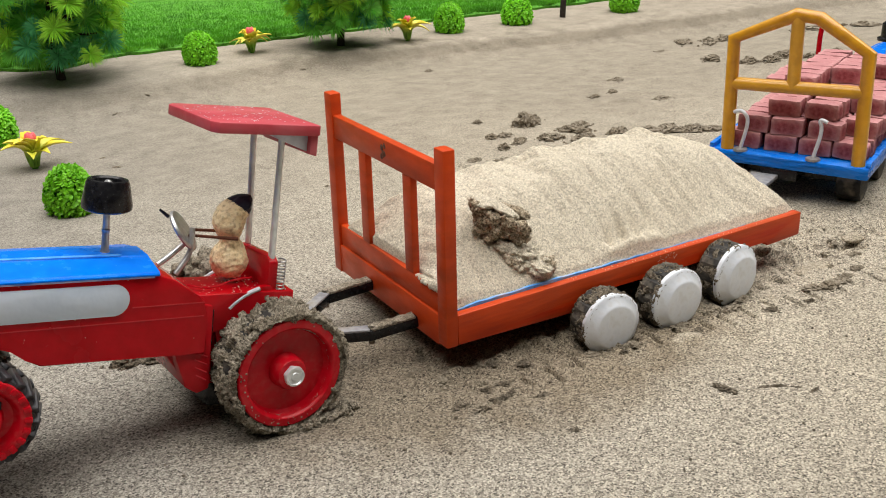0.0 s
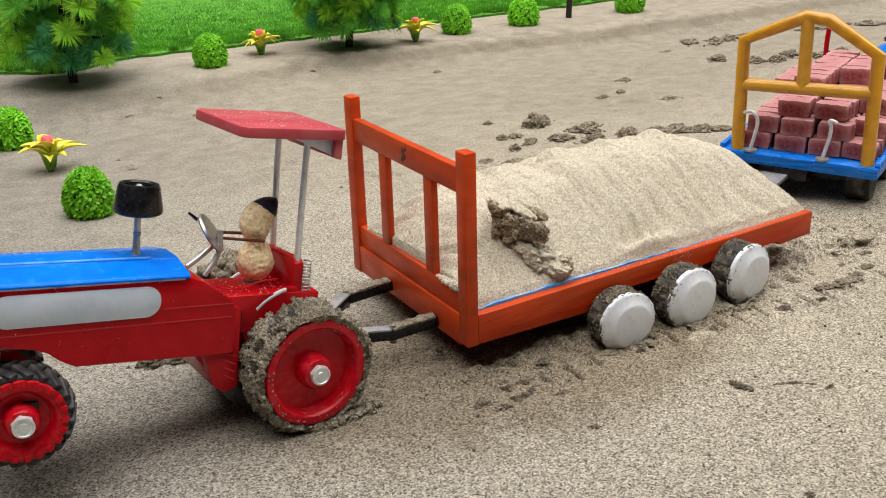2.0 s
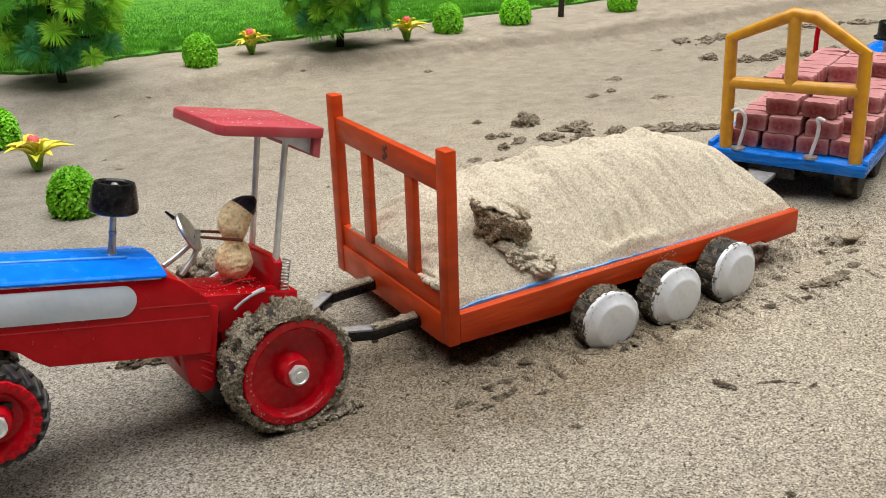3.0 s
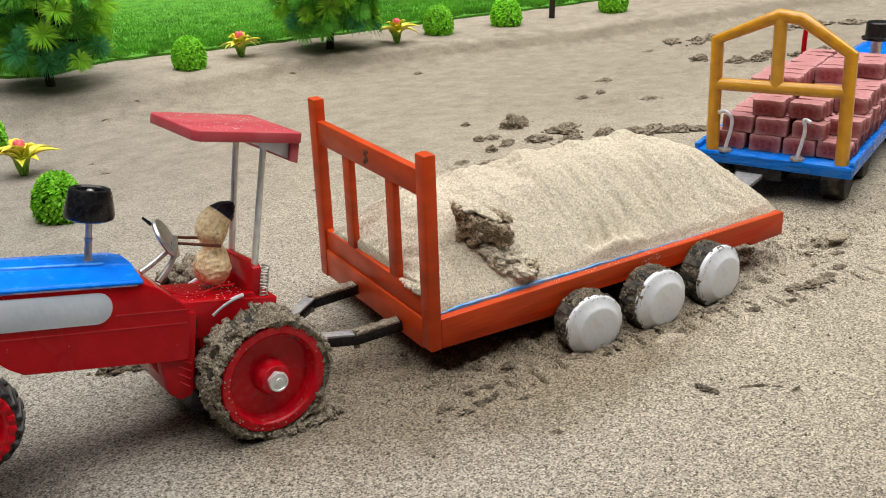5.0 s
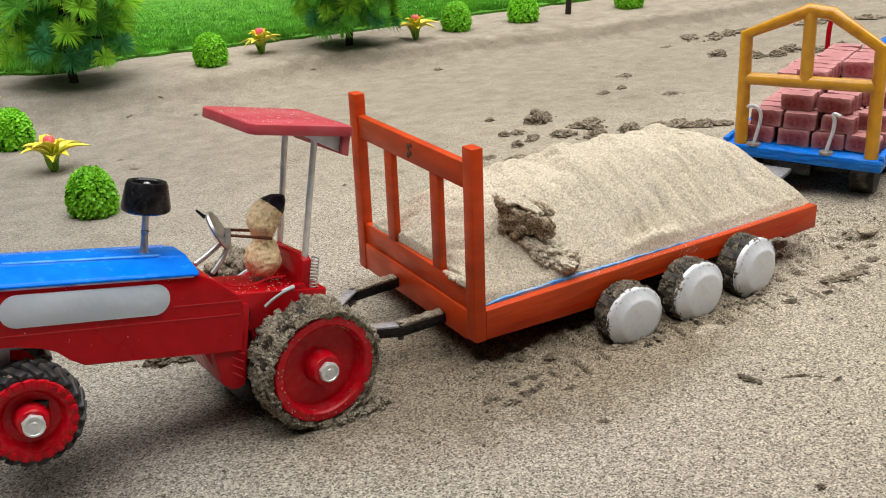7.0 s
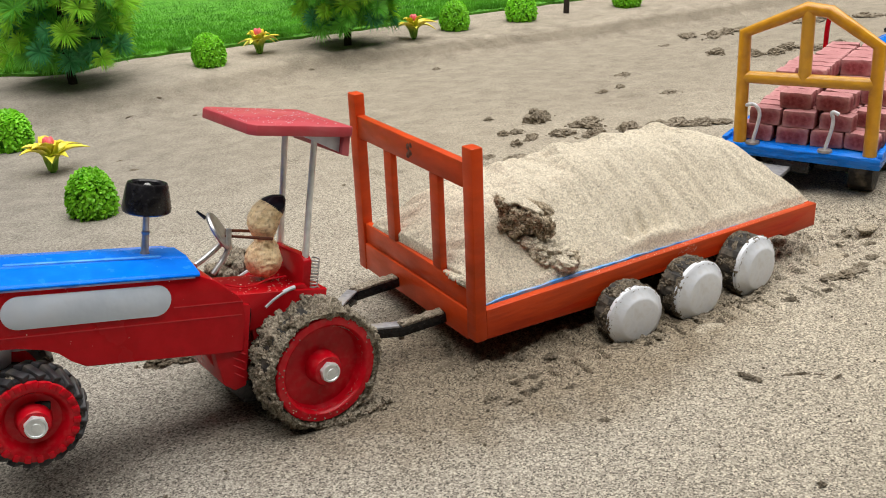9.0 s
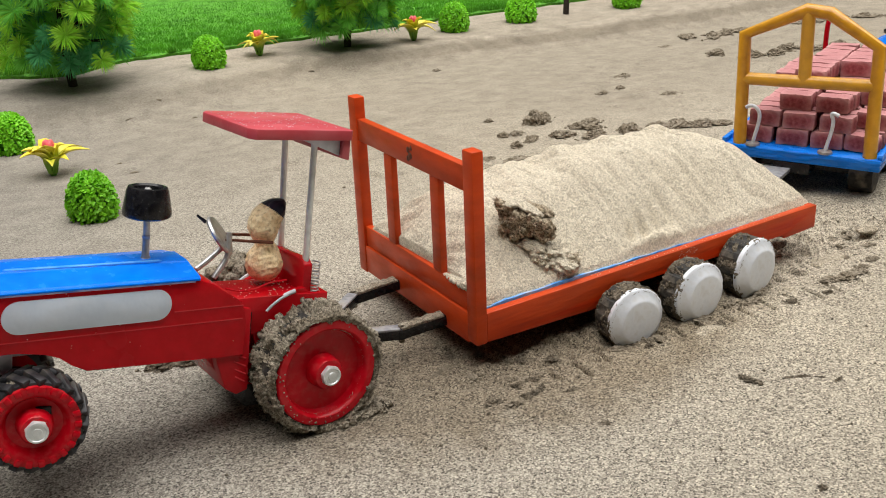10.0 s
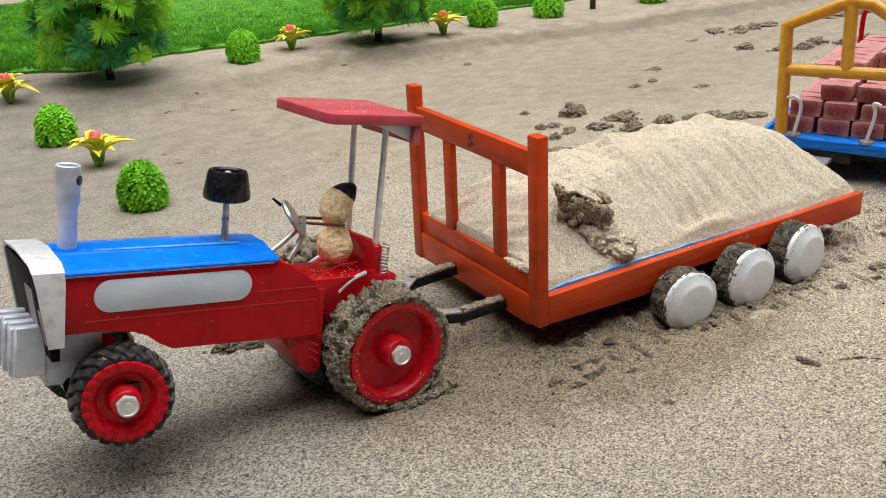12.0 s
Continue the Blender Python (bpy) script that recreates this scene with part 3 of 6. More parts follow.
def lines(lo, hi, fine, reach):
    inner = list(np.arange(lo, hi + fine / 2, fine))
    out, s = [], fine
    far = hi
    while far < reach:
        s *= 1.007 if far < 0.95 else 1.2
        far += s
        out.append(far)
    low, s, near = [], fine, lo
    while near > -reach:
        s *= 1.04 if near > -0.5 else 1.2
        near -= s
        low.append(near)
    return np.array(low[::-1] + inner + out)


gx, gy = lines(-0.10, 0.34, 0.0007, 60.0), lines(-0.10, 0.12, 0.0010, 60.0)
X, Y = np.meshgrid(gx, gy)
Z = ground_z(X, Y) * (1 - step(2.0, 6.0, np.hypot(X, Y)))
nx, ny = len(gx), len(gy)
idx = np.arange(nx * ny).reshape(ny, nx)
quads = np.stack([idx[:-1, :-1], idx[:-1, 1:], idx[1:, 1:], idx[1:, :-1]], -1).reshape(-1, 4)
me = bpy.data.meshes.new("ground")
me.from_pydata(np.stack([X, Y, Z], -1).reshape(-1, 3).tolist(), [], quads.tolist())
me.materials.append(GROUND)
me.shade_smooth()
tagged(new("ground", me), "grey-brown coarse sand ground with tyre ruts and a low bank", "ground", "", "structure")


def gz(x, y):
    return float(ground_z(x, y))


# ---- unseen plain walls added to close the place and block low sky light ----
def blocking_wall(name, x0, x1, y0, y1):
    bm = bmesh.new()
    box(bm, x0, x1, y0, y1, -20, 3000, 8)
    tagged(part(name, bm, SKY_BLOCK, None), "unseen dark wall added to block low sky light", "wall", "", "structure")


blocking_wall("blocker_north", -2100, 3900, 4300, 4450)
blocking_wall("blocker_south", -2100, 3900, -1750, -1600)
blocking_wall("blocker_west", -2250, -2102, -1750, 4450)
blocking_wall("blocker_east", 3902, 4050, -1750, 4450)


# ---- lawn ----
def lawn_edge(x):
    """The front edge of the lawn, y over x."""
    return 0.80 - 0.045 * math.exp(-((x + 0.03) / 0.05) ** 2) + 0.06 * max(0.0, -x - 0.06) * 8 * 0.1 + 0.02 * max(0.0, x - 0.6)


def lawn():
    xs = [-0.9 + 0.02 * i for i in range(170)]
    bm = bmesh.new()
    rows = []
    for x in xs:
        y0, y1 = lawn_edge(x) + 0.003 * math.sin(x * 140), 1.36 + 0.9 * max(0, x + 0.03)
        y1 = min(y1, 2.6)
        z0 = gz(x, y0)
        rows.append([bm.verts.new((x, y0, z0 - 0.004)), bm.verts.new((x, y0 - 0.001, z0 + 0.003)), bm.verts.new((x, y0 + 0.004, z0 + 0.006)),
                     bm.verts.new((x, y1, 0.025)), bm.verts.new((x, y1, 0.0))])
    for a, b in zip(rows, rows[1:]):
        for i in range(4):
            bm.faces.new((a[i], b[i], b[i + 1], a[i + 1]))
    base = part("lawn", bm, LAWN)
    tagged(base, "bright green artificial grass mat beyond the sand bank", "lawn", "", "stuff")
    r = np.random.RandomState(3)
    n = 220000
    px = r.uniform(-0.45, 1.15, n)
    py = r.uniform(0, 1, n) ** 1.4 * 0.60
    edge = np.array([lawn_edge(v) for v in px])
    py = edge + 0.001 + py
    ok = py < 1.36 + 0.9 * np.maximum(0, px + 0.03)
    px, py, edge = px[ok], py[ok], edge[ok]
    n = len(px)
    pz = ground_z(px, edge) + 0.006
    h, w = r.uniform(0.0018, 0.0042, n), r.uniform(0.0006, 0.0013, n)
    a = r.uniform(0, 2 * math.pi, n)
    lean, la = r.uniform(0, 0.004, n), r.uniform(0, 2 * math.pi, n)
    v = np.zeros((n, 3, 3))
    v[:, 0] = np.stack([px - w * np.cos(a), py - w * np.sin(a), pz - 0.002], -1)
    v[:, 1] = np.stack([px + w * np.cos(a), py + w * np.sin(a), pz - 0.002], -1)
    v[:, 2] = np.stack([px + lean * np.cos(la), py + lean * np.sin(la), pz + h], -1)
    me = bpy.data.meshes.new("grass_blades")
    me.from_pydata(v.reshape(-1, 3).tolist(), [], np.arange(n * 3).reshape(-1, 3).tolist())
    me.materials.append(BLADE)
    ob = new("grass_blades", me)
    ob.parent = base
    ob["kind"] = "stuff"


lawn()


# ---- wheels ----
def crumbs(p, seed):
    """Uneven crumbly height, about -1 to 1."""
    q = p + Vector((seed * 7.3, seed * 3.1, seed))
    return 0.55 * noise.noise(q) + 0.35 * noise.noise(q * 2.3) + 0.30 * noise.noise(q * 5.1) + 0.2 * noise.noise(q * 11)


def mud_on(parent, r, y0, y1, amount, seed, thick=2.4, material=None):
    """A crust of sand stuck to a tread: thick in places, gone in others."""
    bm = bmesh.new()
    around, across = max(140, int(r * 15)), max(10, int((y1 - y0) * 2.2))
    rings = []
    for k in range(across + 1):
        y = y0 + (y1 - y0) * k / across
        ring = []
        for i in range(around):
            a = 2 * math.pi * i / around
            p = Vector((math.cos(a) * r, y, math.sin(a) * r)) * 0.16
            h = crumbs(p, seed) * 2.2 + amount
            edge = min(1.0, 0.25 + min(k, across - k) / 3.0)
            rr = (r - 1.3 + max(-0.8, min(thick, h * thick)) * edge + 0.40 * noise.noise(p * 10) + 0.35 * noise.noise(p * 21)) * MM
            yy = y + 0.5 * noise.noise(p * 6 + Vector((9, 0, 0)))
            ring.append(bm.verts.new((rr * math.cos(a), yy * MM, rr * math.sin(a))))
        rings.append(ring)
    for a, b in zip(rings, rings[1:]):
        for i in range(around):
            j = (i + 1) % around
            bm.faces.new((a[i], a[j], b[j], b[i]))
    q = random.Random(seed * 13)
    for k in range(int(r * 5 * max(0.0, amount))):
        a, y = q.uniform(0, 2 * math.pi), q.uniform(y0 + 1, y1 - 0.5)
        p = Vector((math.cos(a) * r, y, math.sin(a) * r)) * 0.16
        if crumbs(p, seed) * 2.2 + amount < 0.2:
            continue
        s = q.uniform(0.5, 1.5) * thick / 2.6
        rr = (r - 1.0 + thick * 0.75) * MM
        lump(bm, (rr * math.cos(a), y * MM, rr * math.sin(a)), s * MM, k, 2, 0.9, 0.8)
    ob = part("mud", bm, material or MUD, parent, "crust of damp sand stuck to the tread", angle=50)
    ob["kind"] = "stuff"
    return ob


def bolt_on(parent, y, r, label="zinc-plated hexagon bolt head"):
    bm = bmesh.new()
    outline = [(r * math.cos(math.radians(60 * i + 12)), r * math.sin(math.radians(60 * i + 12))) for i in range(6)]
    prism(bm, outline, y, y + 2.6, "xz", 0.5)
    lathe(bm, [(r * 0.93, y + 2.2), (r * 0.91, y + 3.0), (r * 0.76, y + 3.15), (r * 0.70, y + 2.75), (r * 0.42, y + 2.75), (r * 0.38, y + 3.0), (0.02, y + 3.0)], 28)
    return part("bolt", bm, ZINC, parent, label)


def rear_wheel(parent, m, seed, crust=None):
    """A wide lugged tyre on a deep-dished red rim; outer face at y = 35 mm."""
    bm = bmesh.new()

    def lugs(a, k, i):
        if k in (0, 7):
            return 0
        return 1.3 if (i + k * 2) % 8 < 4 else -0.5
    lathe(bm, [(19, 15), (23.2, 15.2), (24.4, 17), (24.6, 21), (24.6, 26), (24.6, 31), (24.2, 33.6), (23.3, 34.6)], 96, "Y", lugs, False)
    tyre = part("rear_wheel", bm, RUBBER, parent, "muddy lugged rear tyre on a red dished rim", m, angle=30)
    bm = bmesh.new()
    lathe(bm, [(23.4, 30), (23.5, 34.8), (22.9, 35.4), (20.0, 35.6), (19.2, 35.0), (18.4, 32.0), (17.6, 29.4), (16.5, 28.6), (8.6, 28.2), (7.6, 28.8), (7.0, 35.4),
               (6.2, 36.8), (0.02, 37.0)], 64)
    lathe(bm, [(21, 16), (21, 17), (0.05, 17)], 48)
    part("rim", bm, RED_WHEEL, tyre, "glossy red dished rim")
    bm = bmesh.new()
    dust = random.Random(seed + 12)
    for k in range(110):
        a, r0 = radians(dust.gauss(285, 60)), dust.uniform(8.8, 16.2) if k % 3 else dust.uniform(19.8, 22.8)
        y = 28.35 if r0 < 18 else 35.5
        lump(bm, (r0 * math.cos(a) * MM, y * MM, r0 * math.sin(a) * MM), dust.uniform(0.15, 0.5) * MM, k, 1, 1.0, 0.5)
    part("sand_dust", bm, MUD, tyre, "specks of sand on the red rim")["kind"] = "stuff"
    bolt_on(tyre, 36.4, 4.5)
    mud_on(tyre, 26.0, 14.2, 36.4, 0.55, seed, 3.0, crust)
    bm = bmesh.new()
    rings = []
    for k in range(15):
        r0 = 18.6 + 7.6 * k / 14
        ring = []
        for i in range(240):
            a = 2 * math.pi * i / 240
            p = Vector((math.cos(a) * r0, 0, math.sin(a) * r0)) * 0.20
            h = 2.0 * crumbs(p, seed + 5) + 0.9 * (r0 - 22.6) / 3.4 + 0.35 * math.cos(a - 2.3) - 0.1
            y = 34.4 + max(-1.6, min(1.9, h * 1.6)) + 0.35 * noise.noise(p * 9)
            ring.append(bm.verts.new((r0 * math.cos(a) * MM, (y if k < 14 else 33.0) * MM, r0 * math.sin(a) * MM)))
        rings.append(ring)
    for u, w in zip(rings, rings[1:]):
        for i in range(240):
            j = (i + 1) % 240
            bm.faces.new((u[i], u[j], w[j], w[i]))
    part("mud_splash", bm, MUD, tyre, "damp sand stuck over the rim edge", angle=180)["kind"] = "stuff"
    return tyre


def front_wheel(parent, m, seed):
    """A smaller tyre with slanting tread blocks, on a red rim with blunt teeth round its edge; outer face at y = 7 mm."""
    bm = bmesh.new()
    lathe(bm, [(14, -8), (16.8, -7.8), (17.9, -6.4), (18.2, -2), (18.2, 2), (17.9, 5), (17.2, 6.6), (15.6, 6.9)], 88, "Y", None, False)
    tyre = part("front_wheel", bm, TREAD, parent, "lugged front tyre on a red toothed rim", m, angle=30)
    bm = bmesh.new()
    box(bm, -1.7, 1.7, -4.6, 4.6, -1.4, 1.4, 0.6, 2)
    lug = part("lug", bm, TREAD, tyre)
    bm = bmesh.new()
    box(bm, 13.4, 16.3, -1.25, 1.25, -2.4, 0, 0.6, 2)
    tooth = part("tooth", bm, RED_WHEEL, tyre)
    for i in range(20):
        for s in (1, -1):
            a = 2 * math.pi * (i + (0.5 if s < 0 else 0)) / 20
            ob = lug if i == 0 and s == 1 else new("lug", lug.data)
            ob.parent = tyre
            ob.matrix_basis = Matrix.Rotation(a, 4, "Y") @ Matrix.Translation((0, (-0.6 + 3.9 * s) * MM, 17.95 * MM)) @ Matrix.Rotation(radians(34 * s), 4, "Z") @ Matrix.Rotation(radians(-10 * s), 4, "X")
    for i in range(22):
        ob = tooth if i == 0 else new("tooth", tooth.data)
        ob.parent = tyre
        ob.matrix_basis = Matrix.Rotation(2 * math.pi * i / 22, 4, "Y") @ Matrix.Translation((0, 8.9 * MM, 0)) @ Matrix.Rotation(radians(-90), 4, "X")
    bm = bmesh.new()
    lathe(bm, [(15.8, 3), (16.3, 6.9), (16.0, 7.8), (14.4, 8.1), (12.6, 7.9), (12.0, 7.6), (11.0, 5.6), (10.0, 4.0), (6.8, 3.8), (6.3, 4.4), (5.9, 9.6), (5.2, 10.6), (0.02, 10.7)], 64)
    lathe(bm, [(15, -7), (15, -6), (0.05, -6)], 48)
    part("rim", bm, RED_WHEEL, tyre, "glossy red rim")
    bolt_on(tyre, 10.2, 4.4)
    mud_on(tyre, 18.9, -7.9, 5.0, -0.28, seed, 1.5)
    return tyre


# ---- tractor ----
def tractor(m):
    root = thing("toy_tractor", m, "handmade red and blue toy tractor with muddy wheels, nose lifted", "toy tractor", "toy tractors")
    # red body: a side outline carried across, then the narrower gearbox under it
    bm = bmesh.new()
    prism(bm, [(135, 40.6), (52, 40.6), (45, 38), (36, 31.5), (33, 29.5), (31.5, 22), (31, 6.5), (43, 7.2), (94.5, 8.4), (100, 11.4), (105, 15.2), (110, 17.8), (119, 18.6), (135, 18.4)],
          -20.2, 20.2, "xz", 0.7)
    body = part("body", bm, RED, root, "glossy red painted body with light scratches")
    bm = bmesh.new()
    box(bm, 33, 128, 20.0, 20.42, 22.7, 23.1)
    box(bm, 33, 62, 20.0, 20.42, 28.3, 28.7)
    box(bm, 33, 128, -20.7, -20.1, 22.6, 23.3)
    part("seam", bm, RED, body)
    bm = bmesh.new()
    prism(bm, [(48, 9), (31, 26), (4, 28), (-9, 14), (-9, -6), (14, -9.6), (30, -10.5), (36, -8)], -13, 13, "xz", 0.8)
    part("gearbox", bm, RED, root)
    bm = bmesh.new()
    prism(bm, [(44, 8.5), (33, 27), (28.2, 26), (27.8, -9.5), (33, -11.2), (38, -8)], -18.6, 18.6, "xz", 0.9)
    housing = part("clutch_housing", bm, RED, root, "red clutch housing with scored ridges")
    # black strip standing in for shade in the gap behind the body
    bm = bmesh.new()
    box(bm, 27.4, 31.0, 15.6, 17.4, 9, 24, 0.3)
    part("gap_shade", bm, BLACK, root, "black strip for the shaded gap behind the body side")
    # black box added to darken the space and sand under the gearbox
    bm = bmesh.new()
    box(bm, -13, 26, -25, 13, -20, -5, 1.0)
    part("belly_block", bm, BLACK, root, "black box added under the gearbox to block light")
    for k in range(4):
        bm = bmesh.new()
        rod(bm, (29.5, 18.5, 4.5 - 3.4 * k), (35.5 - 0.5 * k, 18.5, 7.2 - 3.4 * k), 0.45, 0.35, 6)
        part("score_ridge", bm, RED, housing)
    bm = bmesh.new()
    prism(bm, [(36, 30.5), (12, 30.0), (-8, 29.6), (-8, 22.0), (20, 16.0), (34, 12.0)], -8, 17, "xz", 0.6)
    part("platform", bm, RED, root)
    # blue bonnet with a crowned top and a raised ridge
    bm = bmesh.new()
    prof = [(-20.7, 40.4), (-20.9, 41.3), (-20.0, 42.2), (-9, 44.3), (-7, 44.6), (-6.4, 45.2), (6.4, 45.2), (7, 44.6), (9, 44.3), (20.0, 42.2), (20.9, 41.3), (20.7, 40.4)]
    prism(bm, prof, 52.0, 136.0, "yz", 0.25)
    bonnet = part("bonnet", bm, BLUE, root, "glossy blue bonnet")
    # low crease whose highlight is painted on in pale blue
    bm = bmesh.new()
    prism(bm, [(63, 5.0), (120, 4.2), (121, 5.4), (119, 6.4), (64, 7.0), (62, 6.2)], 44.8, 45.5, "xy", 0.15)
    part("bonnet_crease", bm, BLUE_PALE, bonnet, "bonnet crease with its highlight painted in pale blue")
    bm = bmesh.new()
    box(bm, 53, 135.6, 20.4, 21.5, 40.7, 41.6, 0.3)
    box(bm, 53, 135.6, -21.5, -20.4, 40.7, 41.6, 0.3)
    part("bonnet_edge", bm, BLUE, bonnet)
    # thin lip that paints the bonnet edge's highlight in pale lilac
    bm = bmesh.new()
    box(bm, 54, 135.4, 20.1, 20.9, 39.9, 40.7, 0.2)
    part("bonnet_lip", bm, LILAC, bonnet, "lip under the bonnet, its highlight painted in lilac")
    for s in (1, -1):
        bm = bmesh.new()
        out = [(x0 + k * 6.0 * math.cos(radians(a)), 32.0 + 6.1 * math.sin(radians(a))) for x0, k, lo in ((119.0, 1.0, -90), (69.0, 0.95, 90)) for a in range(lo, lo + 181, 15)]
        prism(bm, out, 20.0 * s, 20.9 * s, "xz", 0.15)
        part("side_stripe", bm, FOIL, root, "grey silver stripe with rounded ends")
    # silver grille shell with slanting dark front
    bm = bmesh.new()
    outer = [(-22, 14.5), (-22.4, 38), (-21, 42.2), (-17, 44.8), (0, 46.4), (17, 44.8), (21, 42.2), (22.4, 38), (22, 14.5)]
    inner = [(-20.8, 15.0), (-21.2, 37.6), (-19.8, 41.4), (-16.2, 43.7), (0, 45.2), (16.2, 43.7), (19.8, 41.4), (21.2, 37.6), (20.8, 15.0)]

    def nose(z):
        return 140.9 + (z - 14.5) * 0.20
    back_o = [bm.verts.new(Vector((135.4, y, z)) * MM) for y, z in outer]
    front_o = [bm.verts.new(Vector((nose(z), y, z)) * MM) for y, z in outer]
    front_i = [bm.verts.new(Vector((nose(z) - 0.2, y, z)) * MM) for y, z in inner]
    back_i = [bm.verts.new(Vector((135.6, y, z)) * MM) for y, z in inner]
    for a, b in ((back_o, front_o), (front_o, front_i), (front_i, back_i), (back_i, back_o)):
        for i in range(len(a) - 1):
            bm.faces.new((a[i], a[i + 1], b[i + 1], b[i]))
    for i in (0, -1):
        bm.faces.new((back_o[i], front_o[i], front_i[i], back_i[i]))
    part("grille_shell", bm, WHITE_SILVER, root, "white-silver painted grille surround", angle=35)
    bm = bmesh.new()
    prism(bm, [(136.5, 9), (139.3, 9), (145.9, 42.4), (136.5, 42.4)], -20.6, 20.6, "xz", 0.2)
    grille = part("grille", bm, GRILLE, root, "black grille panel")
    # two grey patches paint the reflections on the black panel
    bm = bmesh.new()
    prism(bm, [(141.2, 20), (141.9, 20), (144.6, 34), (143.9, 34)], 3, 13, "xz")
    part("grille_reflection", bm, WORN, grille, "grey patch standing in for a reflection in the grille")
    bm = bmesh.new()
    prism(bm, [(140.2, 15), (140.9, 15), (143.4, 28), (142.7, 28)], 16.4, 19.6, "xz")
    part("grille_reflection", bm, WORN, grille, "grey patch standing in for a reflection in the grille")
    # chassis block and stepped front weight
    bm = bmesh.new()
    box(bm, 119, 139, -12.5, 12.5, -3.5, 18.5, 0.8)
    box(bm, 96, 121, -11, 11, 14.0, 19.0, 0.5)
    part("chassis_block", bm, SILVER, root, "silver painted chassis block")
    bm = bmesh.new()
    box(bm, 109, 115, -27, 27, -6, 0, 0.8)
    part("front_axle", bm, BLACK, root)
    bm = bmesh.new()
    box(bm, 138.8, 150, -12.5, 12.5, 2.0, 17, 0.2, 1)
    weight = part("front_weight", bm, SILVER, root, "ribbed silver front weight block")
    for i in range(8):
        y = -13.4 + 3.35 * i
        bm = bmesh.new()
        box(bm, 139.2, 152.6 - 0.9 * (i % 2) - 0.25 * i, y, y + 3.05, 0.8 + 0.5 * (i % 2), 19.4 + 1.1 * (i % 2), 0.5, 1)
        part("rib", bm, SILVER, weight)
    bm = bmesh.new()
    rod(bm, (130, -13, -4), (130, 13, -4), 3.2)
    part("tow_pin", bm, BLACK, root)
    # exhaust pipe with a side hole
    bm = bmesh.new()
    lathe(bm, [(3.5, 43.5), (3.5, 61), (4.4, 62.4), (4.5, 76.2), (4.0, 76.6), (3.3, 76.2), (3.2, 66)], 32, "Z")
    pipe = part("exhaust_pipe", bm, SILVER, root, "silver exhaust pipe", Matrix.Translation((0.1288, 0, 0)))
    bm = bmesh.new()
    lathe(bm, [(1.9, 3.9), (1.9, 4.62), (1.3, 4.66), (0.05, 4.66)], 18, "Y")
    part("side_hole", bm, BLACK, pipe, "", pose(0, 0, 0.0712, 0, 0, 48))
    bm = bmesh.new()
    lathe(bm, [(5.2, 44.4), (4.8, 45.6), (3.9, 45.8)], 28, "Z")
    part("collar", bm, BLUE, pipe)
    # air filter on its stem
    bm = bmesh.new()
    lathe(bm, [(2.2, 44.6), (1.5, 46.2), (1.35, 53), (1.6, 53.3), (1.6, 54.2), (1.3, 54.5), (1.25, 64)], 20, "Z")
    stem = part("filter_stem", bm, STEEL, root, "steel stem", Matrix.Translation((0.0666, 0, 0)))
    bm = bmesh.new()
    lathe(bm, [(1.0, 62.0), (8.4, 61.8), (9.3, 62.5), (9.5, 64), (8.1, 72.4), (7.5, 73.7), (6.3, 73.9), (5.4, 73.2), (5.0, 70.0), (0.05, 69.6)], 40, "Z")
    part("air_filter", bm, BLACK, stem, "black round air filter cap")
    bm = bmesh.new()
    lathe(bm, [(2.7, 69.6), (2.7, 71.0), (1.9, 71.6), (1.5, 72.8), (0.9, 73.4), (0.05, 73.5)], 6, "Z")
    part("filter_nut", bm, STEEL, stem, "bright nut in the cap's hollow")
    # seat board, wing edges, spring
    bm = bmesh.new()
    prism(bm, [(-17.5, 28), (14.5, 26), (14.5, 41.5), (11.5, 43.6), (-15, 42.5), (-17.5, 40)], -1.0, 3.2, "yz", 0.6)
    part("seat_back", bm, RED, root, "red painted seat board")
    for s in (1, -1):
        bm = bmesh.new()
        arc = [(27.5 * math.cos(radians(a)) + 1, 27.5 * math.sin(radians(a)) + 4.5) for a in range(44, 77, 4)]
        sweep(bm, [(u, 16.4 * s, v) for u, v in arc], 0.95, 8, 1)
        part("mudguard_edge", bm, WHITE_SILVER, root, "white wire mudguard edge")
        bm = bmesh.new()
        prism(bm, [(27.5 * math.cos(radians(a)) + 1, 27.5 * math.sin(radians(a)) + 4.5) for a in range(24, 92, 7)] + [(-4, 24), (-4, 10), (24, 8)], 12.8 * s, 15.8 * s, "xz", 0.2)
        part("mudguard", bm, RED, root)
    bm = bmesh.new()
    turns, steps = 11, 12
    pts = [(-2.6 + 1.6 * math.cos(2 * math.pi * i / steps), 14.5 + 1.6 * math.sin(2 * math.pi * i / steps), 27 + 16.0 * i / (turns * steps)) for i in range(turns * steps + 1)]
    sweep(bm, pts, 0.35, 6, 0)
    part("spring", bm, STEEL, root, "small steel coil spring")
    bm = bmesh.new()
    dust = random.Random(8)
    for k in range(130):
        x, y = dust.uniform(-6, 33), dust.uniform(-7, 16)
        lump(bm, (x * MM, y * MM, (29.75 + 0.0125 * (x + 8)) * MM), dust.uniform(0.15, 0.5) * MM, k, 1, 0.6, 0.5)
    for k in range(26):
        x, z = dust.uniform(34, 130), dust.uniform(12, 40)
        lump(bm, (x * MM, 20.25 * MM, z * MM), dust.uniform(0.08, 0.20) * MM, k, 1, 1.0, 0.5)
    part("sand_dust", bm, HEAP, root, "specks of dry sand on the red paint")["kind"] = "stuff"
    # canopy
    for y in (11.6, -14.4):
        bm = bmesh.new()
